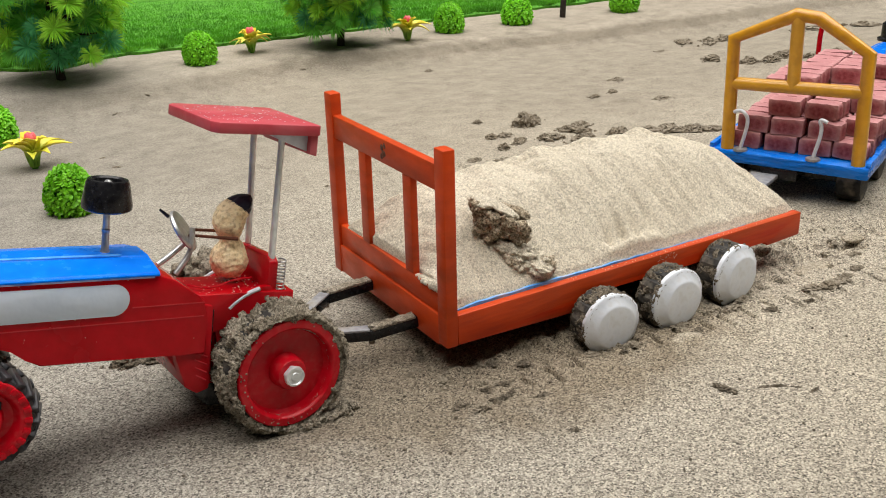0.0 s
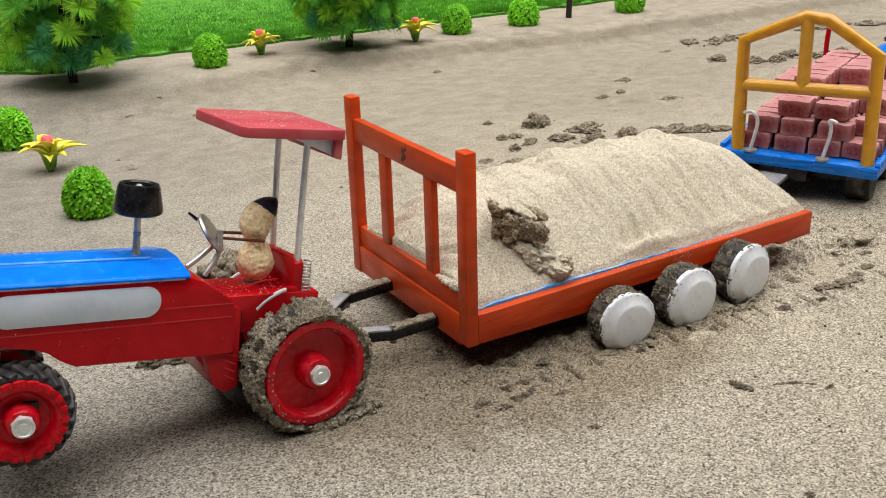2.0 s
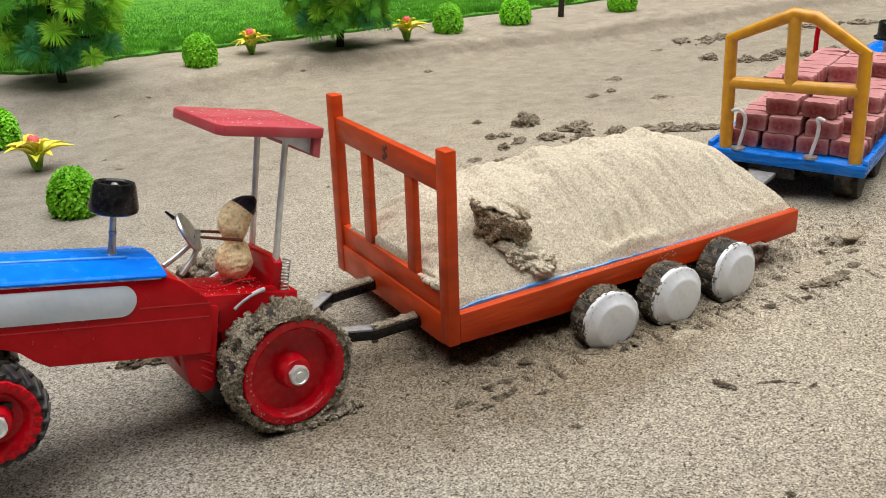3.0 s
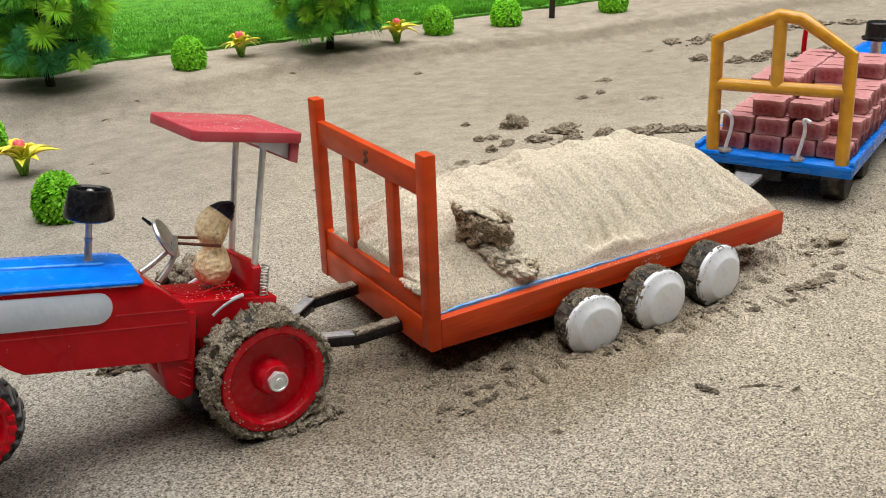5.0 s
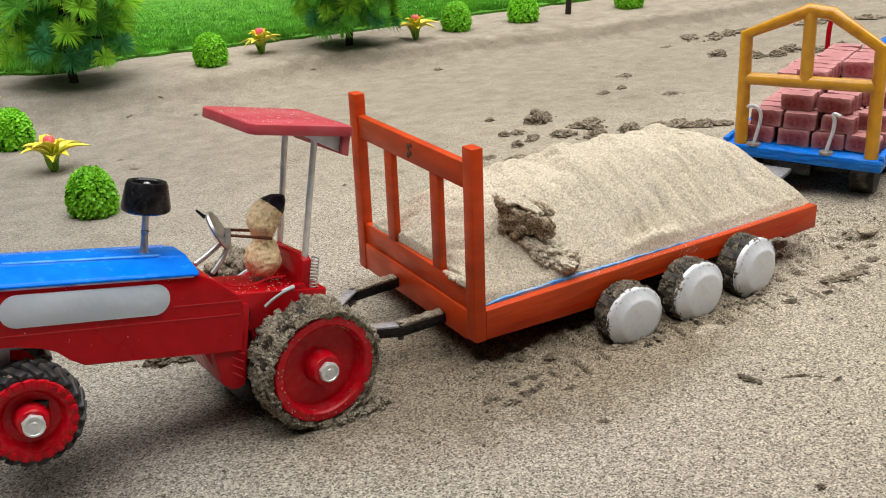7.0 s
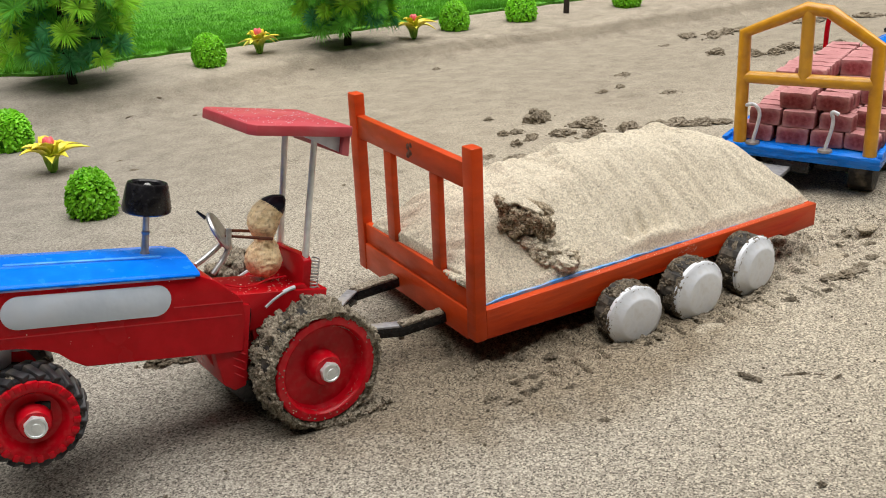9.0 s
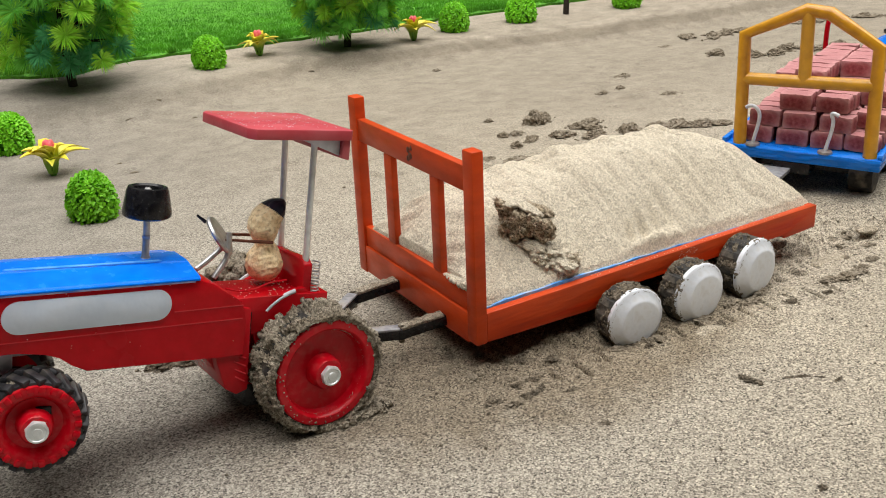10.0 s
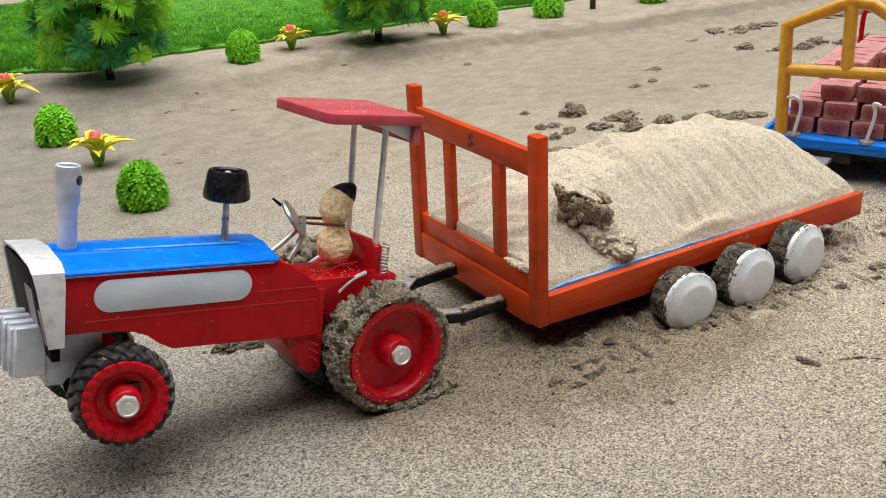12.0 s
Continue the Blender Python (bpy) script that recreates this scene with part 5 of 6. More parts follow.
def heap_clod():
    """One cracked clod: dry crust plates over a damp, pitted broken face, crumbling down the slope."""
    q = random.Random(3)
    bed = pose(0, 0, 0, 0, 0, BED_YAW)
    root = thing("sand_clod", bed, "cracked clod of damp sand breaking up on the heap", "clod")
    side, back = Vector((0.87, -0.49, 0)), Vector((0.49, 0.87, 0))

    def at(along, deep, z):
        p = Vector((44.5, 22.0, 0)) + side * along + back * deep
        return (p.x * MM, p.y * MM, z * MM)
    # the broken face: ledges of crumbs under a roof that falls away to one side
    bm = bmesh.new()
    for k in range(190):
        along = q.uniform(-13.0, 13.0)
        roof = 69.5 - 0.55 * (along + 10)
        floor = 51.5 + 0.10 * along + 2.5 * math.sin(along * 0.5)
        z = floor + (roof - floor) * q.random() ** 0.8
        t = (z - floor) / (roof - floor)
        hollow = 3.2 * math.exp(-((along - 2) / 5) ** 2 - ((t - 0.25) / 0.25) ** 2)
        lump(bm, at(along, -3.4 + 1.6 * (1 - t) + hollow + q.uniform(-1.2, 1.2), z), q.uniform(0.9, 2.6) * MM, k, 2, 1.0, 0.85)
    crumbly(bm, (46, 25.5, 59), (12.0, 5.6, 8.6), 3.0, (0, 26, -29), 0.6, 5)
    part("broken_face", bm, CLOD, root, "damp brown broken face", angle=60)["kind"] = "stuff"
    bm = bmesh.new()
    p = at(-9.2, -0.6, 70.4)
    crumbly(bm, [c / MM for c in p], (6.4, 6.0, 2.0), 15.0, (10, 16, -29), 0.3, 4)
    part("crust", bm, HEAP, root, "pale dry crust plate", angle=180)
    bm = bmesh.new()
    p = at(1.6, -1.0, 66.2)
    crumbly(bm, [c / MM for c in p], (8.8, 4.0, 1.2), 6.5, (16, 31, -30), 0.3, 4)
    part("crust", bm, HEAP, root, "pale dry crust plate", angle=180)
    bm = bmesh.new()
    p = at(9.6, 3.2, 62.6)
    crumbly(bm, [c / MM for c in p], (6.0, 3.4, 2.6), 12.0, (0, 34, -24), 0.4, 4)
    part("crust", bm, CLOD, root, "tilted plate behind the crack", angle=60)
    low = thing("sand_clod", bed, "crumbling mass of damp sand fallen below the cracked clod", "clod")
    pale, dark = bmesh.new(), bmesh.new()
    for k in range(13):
        t = (k + 0.5) / 13
        u, v = 44 + 19 * t + q.gauss(0, 1.5), 18.0 - 8.0 * t + q.uniform(-3.0, 3.0)
        r = q.uniform(3.2, 5.4)
        crumbly(pale, (u, v, heap_z(u, v) + 0.2 * r), (r * 1.25, r, r * 0.75), 40 + k, (0, 20, -29), 0.75, 4)
    for k in range(60):
        t = q.random()
        u, v = 46 + 17 * t + q.gauss(0, 2.5), max(7.0, 14.5 - 7.0 * t + q.uniform(-2.5, 3.0))
        r = q.uniform(0.8, 2.3)
        lump(dark if q.random() < 0.25 + 0.5 * (t > 0.7) else pale, (u * MM, v * MM, (heap_z(u, v) + 1.4 + r * 0.3) * MM), r * MM, k, 2, 0.85, 0.9)
    for u, v, r in ((62.5, 10.5, 4.2), (60.0, 8.8, 3.4), (47.0, 13.8, 2.6), (52.0, 12.0, 2.8)):
        crumbly(dark, (u, v, heap_z(u, v) + 0.8), (r * 1.2, r * 0.8, r), 70 + u, (0, 0, -29), 0.9, 4)
    part("crust", pale, HEAP, low, "pale dry crumbs", angle=180)["kind"] = "stuff"
    part("broken_face", dark, CLOD, low, "damp brown crumbs", angle=180)["kind"] = "stuff"


heap_clod()


# ---- brick wagon ----
WAGON2 = pose(0.3105, 0.0875, 0, 0, 0, 26)


def brick_wagon():
    root = thing("brick_wagon", WAGON2, "blue toy wagon with an ochre tube frame, loaded with small bricks", "toy wagon", "toy wagons")
    bm = bmesh.new()
    box(bm, 0, 236, -54, 50.5, 21.5, 29.6, 1.4)
    part("deck", bm, BLUE_FILM, root, "deck wrapped in wrinkled blue film")
    for y in (47.6, -54.4):
        bm = bmesh.new()
        box(bm, 2, 236, y, y + 3.2, 29.4, 33.0, 0.6)
        part("deck_edge", bm, BLUE_FILM, root)
    bm = bmesh.new()
    sweep(bm, [(6, 39.5, 29), (6, 41.0, 104.0), (6, 1.5, 122.0), (6, -12, 120.5), (6, -44.0, 100.5), (6, -45.8, 29)], 4.4, 22, 0)
    frame_ob = part("end_frame", bm, OCHRE, root, "ochre painted tube frame")
    bm = bmesh.new()
    rod(bm, (6, 40, 74.5), (6, -45, 76.5), 4.2, None, 20)
    part("cross_tube", bm, OCHRE, frame_ob)
    bm = bmesh.new()
    rod(bm, (6, 0, 75.5), (6, 1, 121), 4.2, None, 20)
    part("centre_tube", bm, OCHRE, frame_ob)
    for y, s in ((30, 1), (-18, -1)):
        bm = bmesh.new()
        lathe(bm, [(5, 29.6), (4.6, 31.0), (1.6, 31.6), (0.05, 31.6)], 20, "Z")
        hook = part("hook_base", bm, STEEL, root, "round steel hook base", Matrix.Translation((0.0042, y * MM, 0)))
        bm = bmesh.new()
        pts = [(0, 0, 31), (0, -1.4, 38), (0, -3, 45), (0, -3.4, 52), (0, -1 + 0.5 * s, 56), (0, 3 * s, 57), (0, 6.5 * s, 55.4)]
        sweep(bm, pts, 1.25, 12, 2)
        part("hook", bm, WHITE_SILVER, hook, "bent white wire hook")
    for x in (28, 84, 190):
        for y, turn in ((-40, 180), (40, 0)):
            bm = bmesh.new()
            lathe(bm, [(8, -8), (13.5, -7.6), (14.4, -6), (14.4, 6), (13.5, 7.6), (8, 8)], 40, "Y", lambda a, k, i: 0.4 if i % 4 < 2 else -0.4)
            w = part("wagon_wheel", bm, RUBBER, root, "dark muddy tyre", pose(x * MM, y * MM, 0.0135, 0, 0, turn), angle=30)
            bm = bmesh.new()
            lathe(bm, [(8.2, 5), (7.8, 7.4), (4, 6.4), (0.05, 6.4)], 28)
            part("hub", bm, STEEL, w)
        bm = bmesh.new()
        box(bm, x - 5, x + 5, -34, 34, 11, 21.6, 0.5)
        part("axle_block", bm, BLACK, root)
    bm = bmesh.new()
    prism(bm, [(0, 20), (0, 2), (-56, 4), (-56, 10)], 15.0, 17.6, "xy", 0.3)
    part("drawbar", bm, WORN, root, "grey metal drawbar plate")
    bm = bmesh.new()
    box(bm, 0, 30, -10, 14, 14, 21.5, 0.5)
    part("drawbar_block", bm, BLACK, root)


brick_wagon()


# ---- bricks ----
def brick_stack():
    meshes = []
    for s in range(7):
        bm = bmesh.new()
        box(bm, -6.4, 6.4, -10.8, 10.8, 0, 11.2, 0, 1)
        bmesh.ops.subdivide_edges(bm, edges=bm.edges[:], cuts=5, use_grid_fill=True)
        for v in bm.verts:
            # worn, rounded arrises with chips, and a shallow sunk face inside a raised lip
            p = v.co / MM - Vector((0, 0, 5.6))
            a = sorted((6.4 - abs(p.x), 10.8 - abs(p.y), 5.6 - abs(p.z)))
            chip = 1 + 1.3 * noise.noise(v.co * 210 + Vector((s * 3.7, 0, 0)))
            if a[1] < 1.5:
                p *= 1 - (0.02 + 0.040 * chip) * (1.6 - a[1]) / 1.6
            n = Vector((noise.noise(v.co * 230 + Vector((s, 0, 0))), noise.noise(v.co * 230 + Vector((0, s + 5, 0))), noise.noise(v.co * 230 + Vector((0, 0, s + 9)))))
            v.co = (p + Vector((0, 0, 5.6)) + n * 0.5) * MM
        me = bpy.data.meshes.new("brick")
        bm.to_mesh(me)
        bm.free()
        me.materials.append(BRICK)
        me.shade_smooth()
        me.set_sharp_from_angle(angle=radians(50))
        meshes.append(me)
    q = random.Random(11)
    # courses from the bottom: height, then each column's place across, where it begins and where it ends
    courses = (
        (0, ((29.6, 18.0, 186), (7.0, 18.4, 186), (-15.8, 18.8, 186), (-38.6, 19.4, 190))),
        (1, ((25.4, 19.6, 178), (2.8, 19.2, 178), (-20.6, 20.0, 180), (-40.5, 38.0, 182))),
        (2, ((29.0, 92.0, 160), (8.0, 26.0, 164), (-17.0, 26.6, 166), (-38.6, 56.0, 168))),
        (3, ((6.0, 52.0, 150), (-16.5, 92.0, 152), (-36.0, 118.0, 150))),
    )
    for k, columns in courses:
        for y0, x0, x1 in columns:
            x = x0
            while x < x1:
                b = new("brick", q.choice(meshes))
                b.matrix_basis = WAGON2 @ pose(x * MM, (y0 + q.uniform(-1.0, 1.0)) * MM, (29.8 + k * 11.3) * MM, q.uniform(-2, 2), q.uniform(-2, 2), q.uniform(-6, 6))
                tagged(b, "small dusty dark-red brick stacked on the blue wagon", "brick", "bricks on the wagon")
                x += 13.6 + q.uniform(-0.3, 0.9)


brick_stack()


# ---- second tractor ----
def far_tractor():
    root = thing("toy_tractor", WAGON2 @ pose(0.254, -0.014, 0.024, 0, 0, 176), "red and blue toy tractor with slotted side, behind the brick wagon", "toy tractor", "toy tractors")
    bm = bmesh.new()
    prism(bm, [(70, 31), (-40, 31), (-46, 26), (-46, 2), (30, 2), (44, 10), (70, 10)], -20, 20, "xz", 0.8)
    body = part("body", bm, RED, root, "glossy red body")
    for s in (1, -1):
        for k in range(3):
            bm = bmesh.new()
            box(bm, 22, 54, 19.6 * s, 20.4 * s, 12 + 5.6 * k, 15 + 5.6 * k, 0.2, 1)
            part("side_slot", bm, GRILLE, body, "dark slot")
    bm = bmesh.new()
    prism(bm, [(-21, 30), (-21, 33), (-12, 36.5), (12, 36.5), (21, 33), (21, 30)], -36, 71, "yz", 0.3)
    part("bonnet", bm, BLUE, root, "glossy blue bonnet")
    bm = bmesh.new()
    lathe(bm, [(4.4, 35), (4.0, 37), (4.0, 52), (5.0, 54)], 24, "Z")
    stem = part("filter_stem", bm, STEEL, root, "steel stem", Matrix.Translation((0.056, 0.014, 0)))
    bm = bmesh.new()
    lathe(bm, [(1, 53), (11.4, 53.2), (11.6, 55), (9.2, 56), (9.0, 66), (8.0, 67), (0.05, 67)], 32, "Z")
    part("air_filter", bm, BLACK, stem, "black air filter cap with a brim")
    bm = bmesh.new()
    sweep(bm, [(62, -40, 30), (60, -41, 57), (58, -38.5, 64)], 2.0, 12, 2)
    part("lever", bm, RED, root, "red bent rod")
    for x, r in ((-30, 24), (56, 18)):
        for s in (1, -1):
            bm = bmesh.new()
            lathe(bm, [(r * 0.7, 22), (r, 22.5), (r, 35), (r * 0.9, 36)], 48, "Y", lambda a, k, i: 0.8 if i % 4 < 2 else -0.4)
            w = part("wheel", bm, RUBBER, root, "", pose(x * MM, 0, (r - 24) * MM, 0, 0, 0 if s > 0 else 180), angle=30)
            bm = bmesh.new()
            lathe(bm, [(r * 0.9, 33), (r * 0.86, 36), (r * 0.6, 32), (r * 0.25, 31), (r * 0.2, 37), (0.05, 37)], 40)
            part("rim", bm, RED_WHEEL, w)


far_tractor()


# ---- plants ----
def frame_to(d):
    return d.to_track_quat("Z", "Y").to_matrix()


def shrub(x, y, r, h, seed):
    root = thing("shrub", pose(x, y, gz(x, y) - 0.001, 0, 0, seed * 50), "small domed bright green plastic shrub on the sand", "shrub", "shrubs along the lawn")
    q = random.Random(seed)

    def girth(t):
        return r * (0.80 + 0.20 * min(1.0, t / 0.28)) * math.sqrt(max(0.0, 1 - t ** 3.2)) + 0.0004
    bm = bmesh.new()
    lathe(bm, [(max(0.05, girth(t / 14) * 0.84 / MM), h * 0.90 * t / 14 / MM) for t in range(15)], 28, "Z", lambda a, k, i: 0.5 * math.sin(7 * a + k))
    part("core", bm, CORE, root)
    bm = bmesh.new()
    n = 330
    for i in range(n):
        t = 0.03 + 0.97 * (i + 0.5) / n
        a = i * 2.39996 + q.uniform(-0.2, 0.2)
        rr = girth(t) * 0.88 * (1 + 0.05 * math.sin(3 * a + seed))
        c = Vector((rr * math.cos(a), rr * math.sin(a), h * 0.92 * t))
        lift = 0.15 + 1.6 * t ** 3
        R = frame_to(Vector((math.cos(a), math.sin(a), lift)) + Vector((q.uniform(-.3, .3), q.uniform(-.3, .3), q.uniform(-.25, .25))))
        for k in range(3):
            g = q.uniform(0, 0.8) + k * 2.09
            ln = q.uniform(0.0024, 0.0036)
            tip = R @ Vector((math.cos(g) * ln, math.sin(g) * ln, q.uniform(0.0010, 0.0030)))
            w = R @ Vector((-math.sin(g) * 0.0017, math.cos(g) * 0.0017, 0.0008))
            up = R @ Vector((math.cos(g) * 0.0010, math.sin(g) * 0.0010, 0.0016))
            v = [bm.verts.new(c + o) for o in (Vector((0, 0, 0)), tip * 0.45 + w, tip * 0.9 + w * 0.55, tip * 1.1, tip * 0.9 - w * 0.55, tip * 0.45 - w, up)]
            for e in range(6):
                bm.faces.new((v[e], v[(e + 1) % 6], v[6]))
    part("leaves", bm, LEAF, root, "dense little bright green leaves", smooth=False)


def tuft(bm, c, d, r, count, q):
    """A burst of needles round d."""
    R = frame_to(d)
    for i in range(count):
        a = 2 * math.pi * i / count * 5.0 + q.uniform(-0.3, 0.3)
        rise = q.uniform(-0.25, 1.1)
        ln = r * q.uniform(0.75, 1.05)
        tip = R @ (Vector((math.cos(a), math.sin(a), rise)).normalized() * ln)
        tip.z -= 0.15 * r
        side = tip.cross(R @ Vector((0.1, 0.2, 1)))
        if side.length < 1e-9:
            continue
        side = side.normalized() * q.uniform(0.00042, 0.00060)
        mid = tip * 0.6 + Vector((0, 0, 0.0012))
        v = [bm.verts.new(c), bm.verts.new(c + mid + side), bm.verts.new(c + tip), bm.verts.new(c + mid - side)]
        bm.faces.new((v[0], v[1], v[2]))
        bm.faces.new((v[0], v[2], v[3]))


def toy_tree(x, y, r, h, seed, trunk=0.026):
    root = thing("toy_tree", pose(x, y, gz(x, y) - 0.002, 0, 0, seed * 77), "green plastic tree with bursts of fine needles, beside the lawn", "tree", "trees along the lawn")
    q = random.Random(seed)
    bm = bmesh.new()
    z = 0.0
    for k in range(5):
        rod(bm, (2 * math.sin(k), 2 * math.cos(k * 1.4), z), (2 * math.sin(k + 1), 2 * math.cos((k + 1) * 1.4), z + h * 200), 4.6 - 0.7 * k, 3.9 - 0.7 * k, 12)
        z += h * 200 - 0.5
    for k in range(14):
        a, zz = q.uniform(0, 6.28), q.uniform(trunk * 1000 + 6, h * 700)
        rod(bm, (0, 0, zz - 6), (math.cos(a) * r * 600, math.sin(a) * r * 600, zz + q.uniform(-8, 14)), 1.9, 0.7, 6)
    part("trunk", bm, BARK, root, "dark brown trunk with thin limbs")
    made = []
    tries = 0
    while len(made) < 210 and tries < 5000:
        tries += 1
        a, t = q.uniform(0, 2 * math.pi), q.uniform(0, 1) ** 1.1
        z = trunk + 0.010 + t * (h - trunk)
        env = r * (0.80 + 0.35 * math.sin(min(1, t * 2.2) * 1.57) - 0.75 * t * t)
        rr = env * math.sqrt(q.uniform(0.10, 1.0))
        z -= 0.012 * (rr / r) ** 2 * max(0.0, 1 - 3 * t)
        c = Vector((rr * math.cos(a), rr * math.sin(a), z))
        if any((c - o).length < 0.0112 for o in made):
            continue
        made.append(c)
    kinds = {"needles": (NEEDLE, bmesh.new()), "young_needles": (NEEDLE_YOUNG, bmesh.new()), "old_needles": (NEEDLE_DARK, bmesh.new())}
    for c in made:
        out = Vector((c.x, c.y, (c.z - trunk) * 0.5 - 0.012))
        rel = math.hypot(c.x, c.y) / r
        pick = q.random()
        key = "young_needles" if pick < 0.12 + 0.40 * (rel > 0.72) else "old_needles" if pick > (0.62 if rel < 0.6 else 0.82) else "needles"
        tuft(kinds[key][1], c, out.normalized() + Vector((0, 0, 0.25)), q.uniform(0.013, 0.021), 96, q)
    for key, (mt, bm) in kinds.items():
        part(key, bm, mt, root, {"needles": "mid-green needle bursts", "young_needles": "yellow-green needle bursts", "old_needles": "dark teal needle bursts"}[key], smooth=False)


def flower(x, y, r, seed):
    root = thing("toy_flower", pose(x, y, gz(x, y), 0, 0, seed * 40), "plastic flower of arching green-to-yellow leaves round a red bud", "flower", "flowers along the lawn")
    q = random.Random(seed)
    bm = bmesh.new()
    lathe(bm, [(2.2, -1.0), (2.6, 2), (3.4, 6), (3.0, 10), (1.0, 15), (0.1, 16)], 14, "Z")
    part("stem", bm, CORE, root)

    def blade(a, ln, high, wide, droop):
        """A pointed leaf that rises from the stem and bends outward; it has thickness and a folded midrib."""
        bm = bmesh.new()
        dirv, sd = Vector((math.cos(a), math.sin(a), 0)), Vector((-math.sin(a), math.cos(a), 0))
        top, low = [], []
        for i in range(10):
            t = i / 9
            w = wide * (0.30 + 0.70 * math.sin(math.pi * min(1.0, 0.10 + 0.62 * t))) * (1 - t ** 3) + 0.0001
            p = dirv * (0.0022 + ln * t ** 2.0) + Vector((0, 0, 0.001 + high * math.sin(t * 1.75) - droop * t ** 3))
            fold = Vector((0, 0, w * 0.45)) - dirv * w * 0.25 * (1 - t)
            top.append([bm.verts.new(p - sd * w + fold), bm.verts.new(p), bm.verts.new(p + sd * w + fold)])
            low.append([bm.verts.new(v.co - Vector((0, 0, 0.0005))) for v in top[-1]])
        for rows in (top, low):
            for u, v in zip(rows, rows[1:]):
                bm.faces.new((u[0], u[1], v[1], v[0]))
                bm.faces.new((u[1], u[2], v[2], v[1]))
        for i in range(9):
            for e in (0, 2):
                bm.faces.new((top[i][e], top[i + 1][e], low[i + 1][e], low[i][e]))
        part("petal", bm, PETAL, root)
    for k in range(8):
        blade(2 * math.pi * k / 8 + q.uniform(-0.3, 0.3), r * q.uniform(0.55, 1.20), q.uniform(0.015, 0.022), q.uniform(0.0058, 0.0078), q.uniform(-0.002, 0.013))
    for k in range(7):
        blade(2 * math.pi * k / 7 + q.uniform(-0.4, 0.4), r * q.uniform(0.25, 0.60), q.uniform(0.020, 0.026), q.uniform(0.0058, 0.0070), 0.0)
    bm = bmesh.new()
    for k in range(6):
        a = k * 1.0472
        lump(bm, (0.0024 * math.cos(a), 0.0024 * math.sin(a), 0.0240 + 0.001 * (k % 2)), 0.0023, k, 2, 1.8, 0.3)
    part("bud", bm, BUD, root, "pinkish red bud")


for i, (x, y, r, h) in enumerate(((-0.097, 0.339, 0.0168, 0.0345), (-0.115, 0.556, 0.0172, 0.036), (0.1125, 0.7061, 0.0182, 0.037), (0.4336, 0.7213, 0.0188, 0.037),
                                  (0.5316, 0.719, 0.0205, 0.037), (0.703, 0.713, 0.0205, 0.036))):
    shrub(x, y, r, h, i + 1)
toy_tree(-0.0305, 0.705, 0.066, 0.165, 2)
toy_tree(0.284, 0.716, 0.060, 0.150, 5)
for i, (x, y) in enumerate(((-0.1010, 0.4600), (0.182, 0.737), (-0.134, 0.667), (0.363, 0.701))):
    flower(x, y, 0.026, i + 1)
bm = bmesh.new()
rod(bm, (0, 0, -2), (2, 0, 40), 4.0, 3.6, 12)
rod(bm, (2, 0, 39.5), (1, 1, 120), 3.6, 3.0, 12)
tagged(part("slender_trunk", bm, BARK, None, "", Matrix.Translation((0.608, 0.7235, gz(0.608, 0.7235)))), "slender dark bare trunk standing at the lawn edge", "tree trunk")


# ---- clods and pebbles on the ground ----
def clod_pile(x, y, r, seed, material=None, high=0.7, turn=0.0, long=1.0, label="dark damp clod of crumbly sand thrown up on the road"):
    """A broken clod: a pitted core with angular crumbs heaped on and round it. x, y in metres, r in millimetres."""
    q = random.Random(seed)
    bm = bmesh.new()
    z0 = gz(x, y) / MM
    t = radians(turn)
    crumbly(bm, (x / MM, y / MM, z0 + 0.10 * r * high), (r * 0.85 * long, r * 0.8, r * high * 0.8), seed * 1.7, (0, 0, turn), 0.95 if r > 3.2 else 1.35, 4)
    for k in range(int(15 + 2 * r)):
        u, v = max(-1.5, min(1.5, q.gauss(0, 0.55))) * long, max(-1.5, min(1.5, q.gauss(0, 0.5)))
        d = math.hypot(u / long, v)
        s = r * q.uniform(0.07, 0.30 if r > 3.2 else 0.42) * (1.15 - 0.3 * d)
        px, py = x + (u * math.cos(t) - v * math.sin(t)) * r * MM, y + (u * math.sin(t) + v * math.cos(t)) * r * MM
        top = gz(px, py) + max(0.0, 1 - d * d) * r * high * 0.8 * MM * q.uniform(0.6, 1.1)
        lump(bm, (px, py, top + s * 0.15 * MM), s * MM, k + seed, 2, q.uniform(0.6, 1.0), 0.95)
    tagged(part("sand_clod", bm, material or DUG, None, angle=35), label, "clod", "clods on the road")


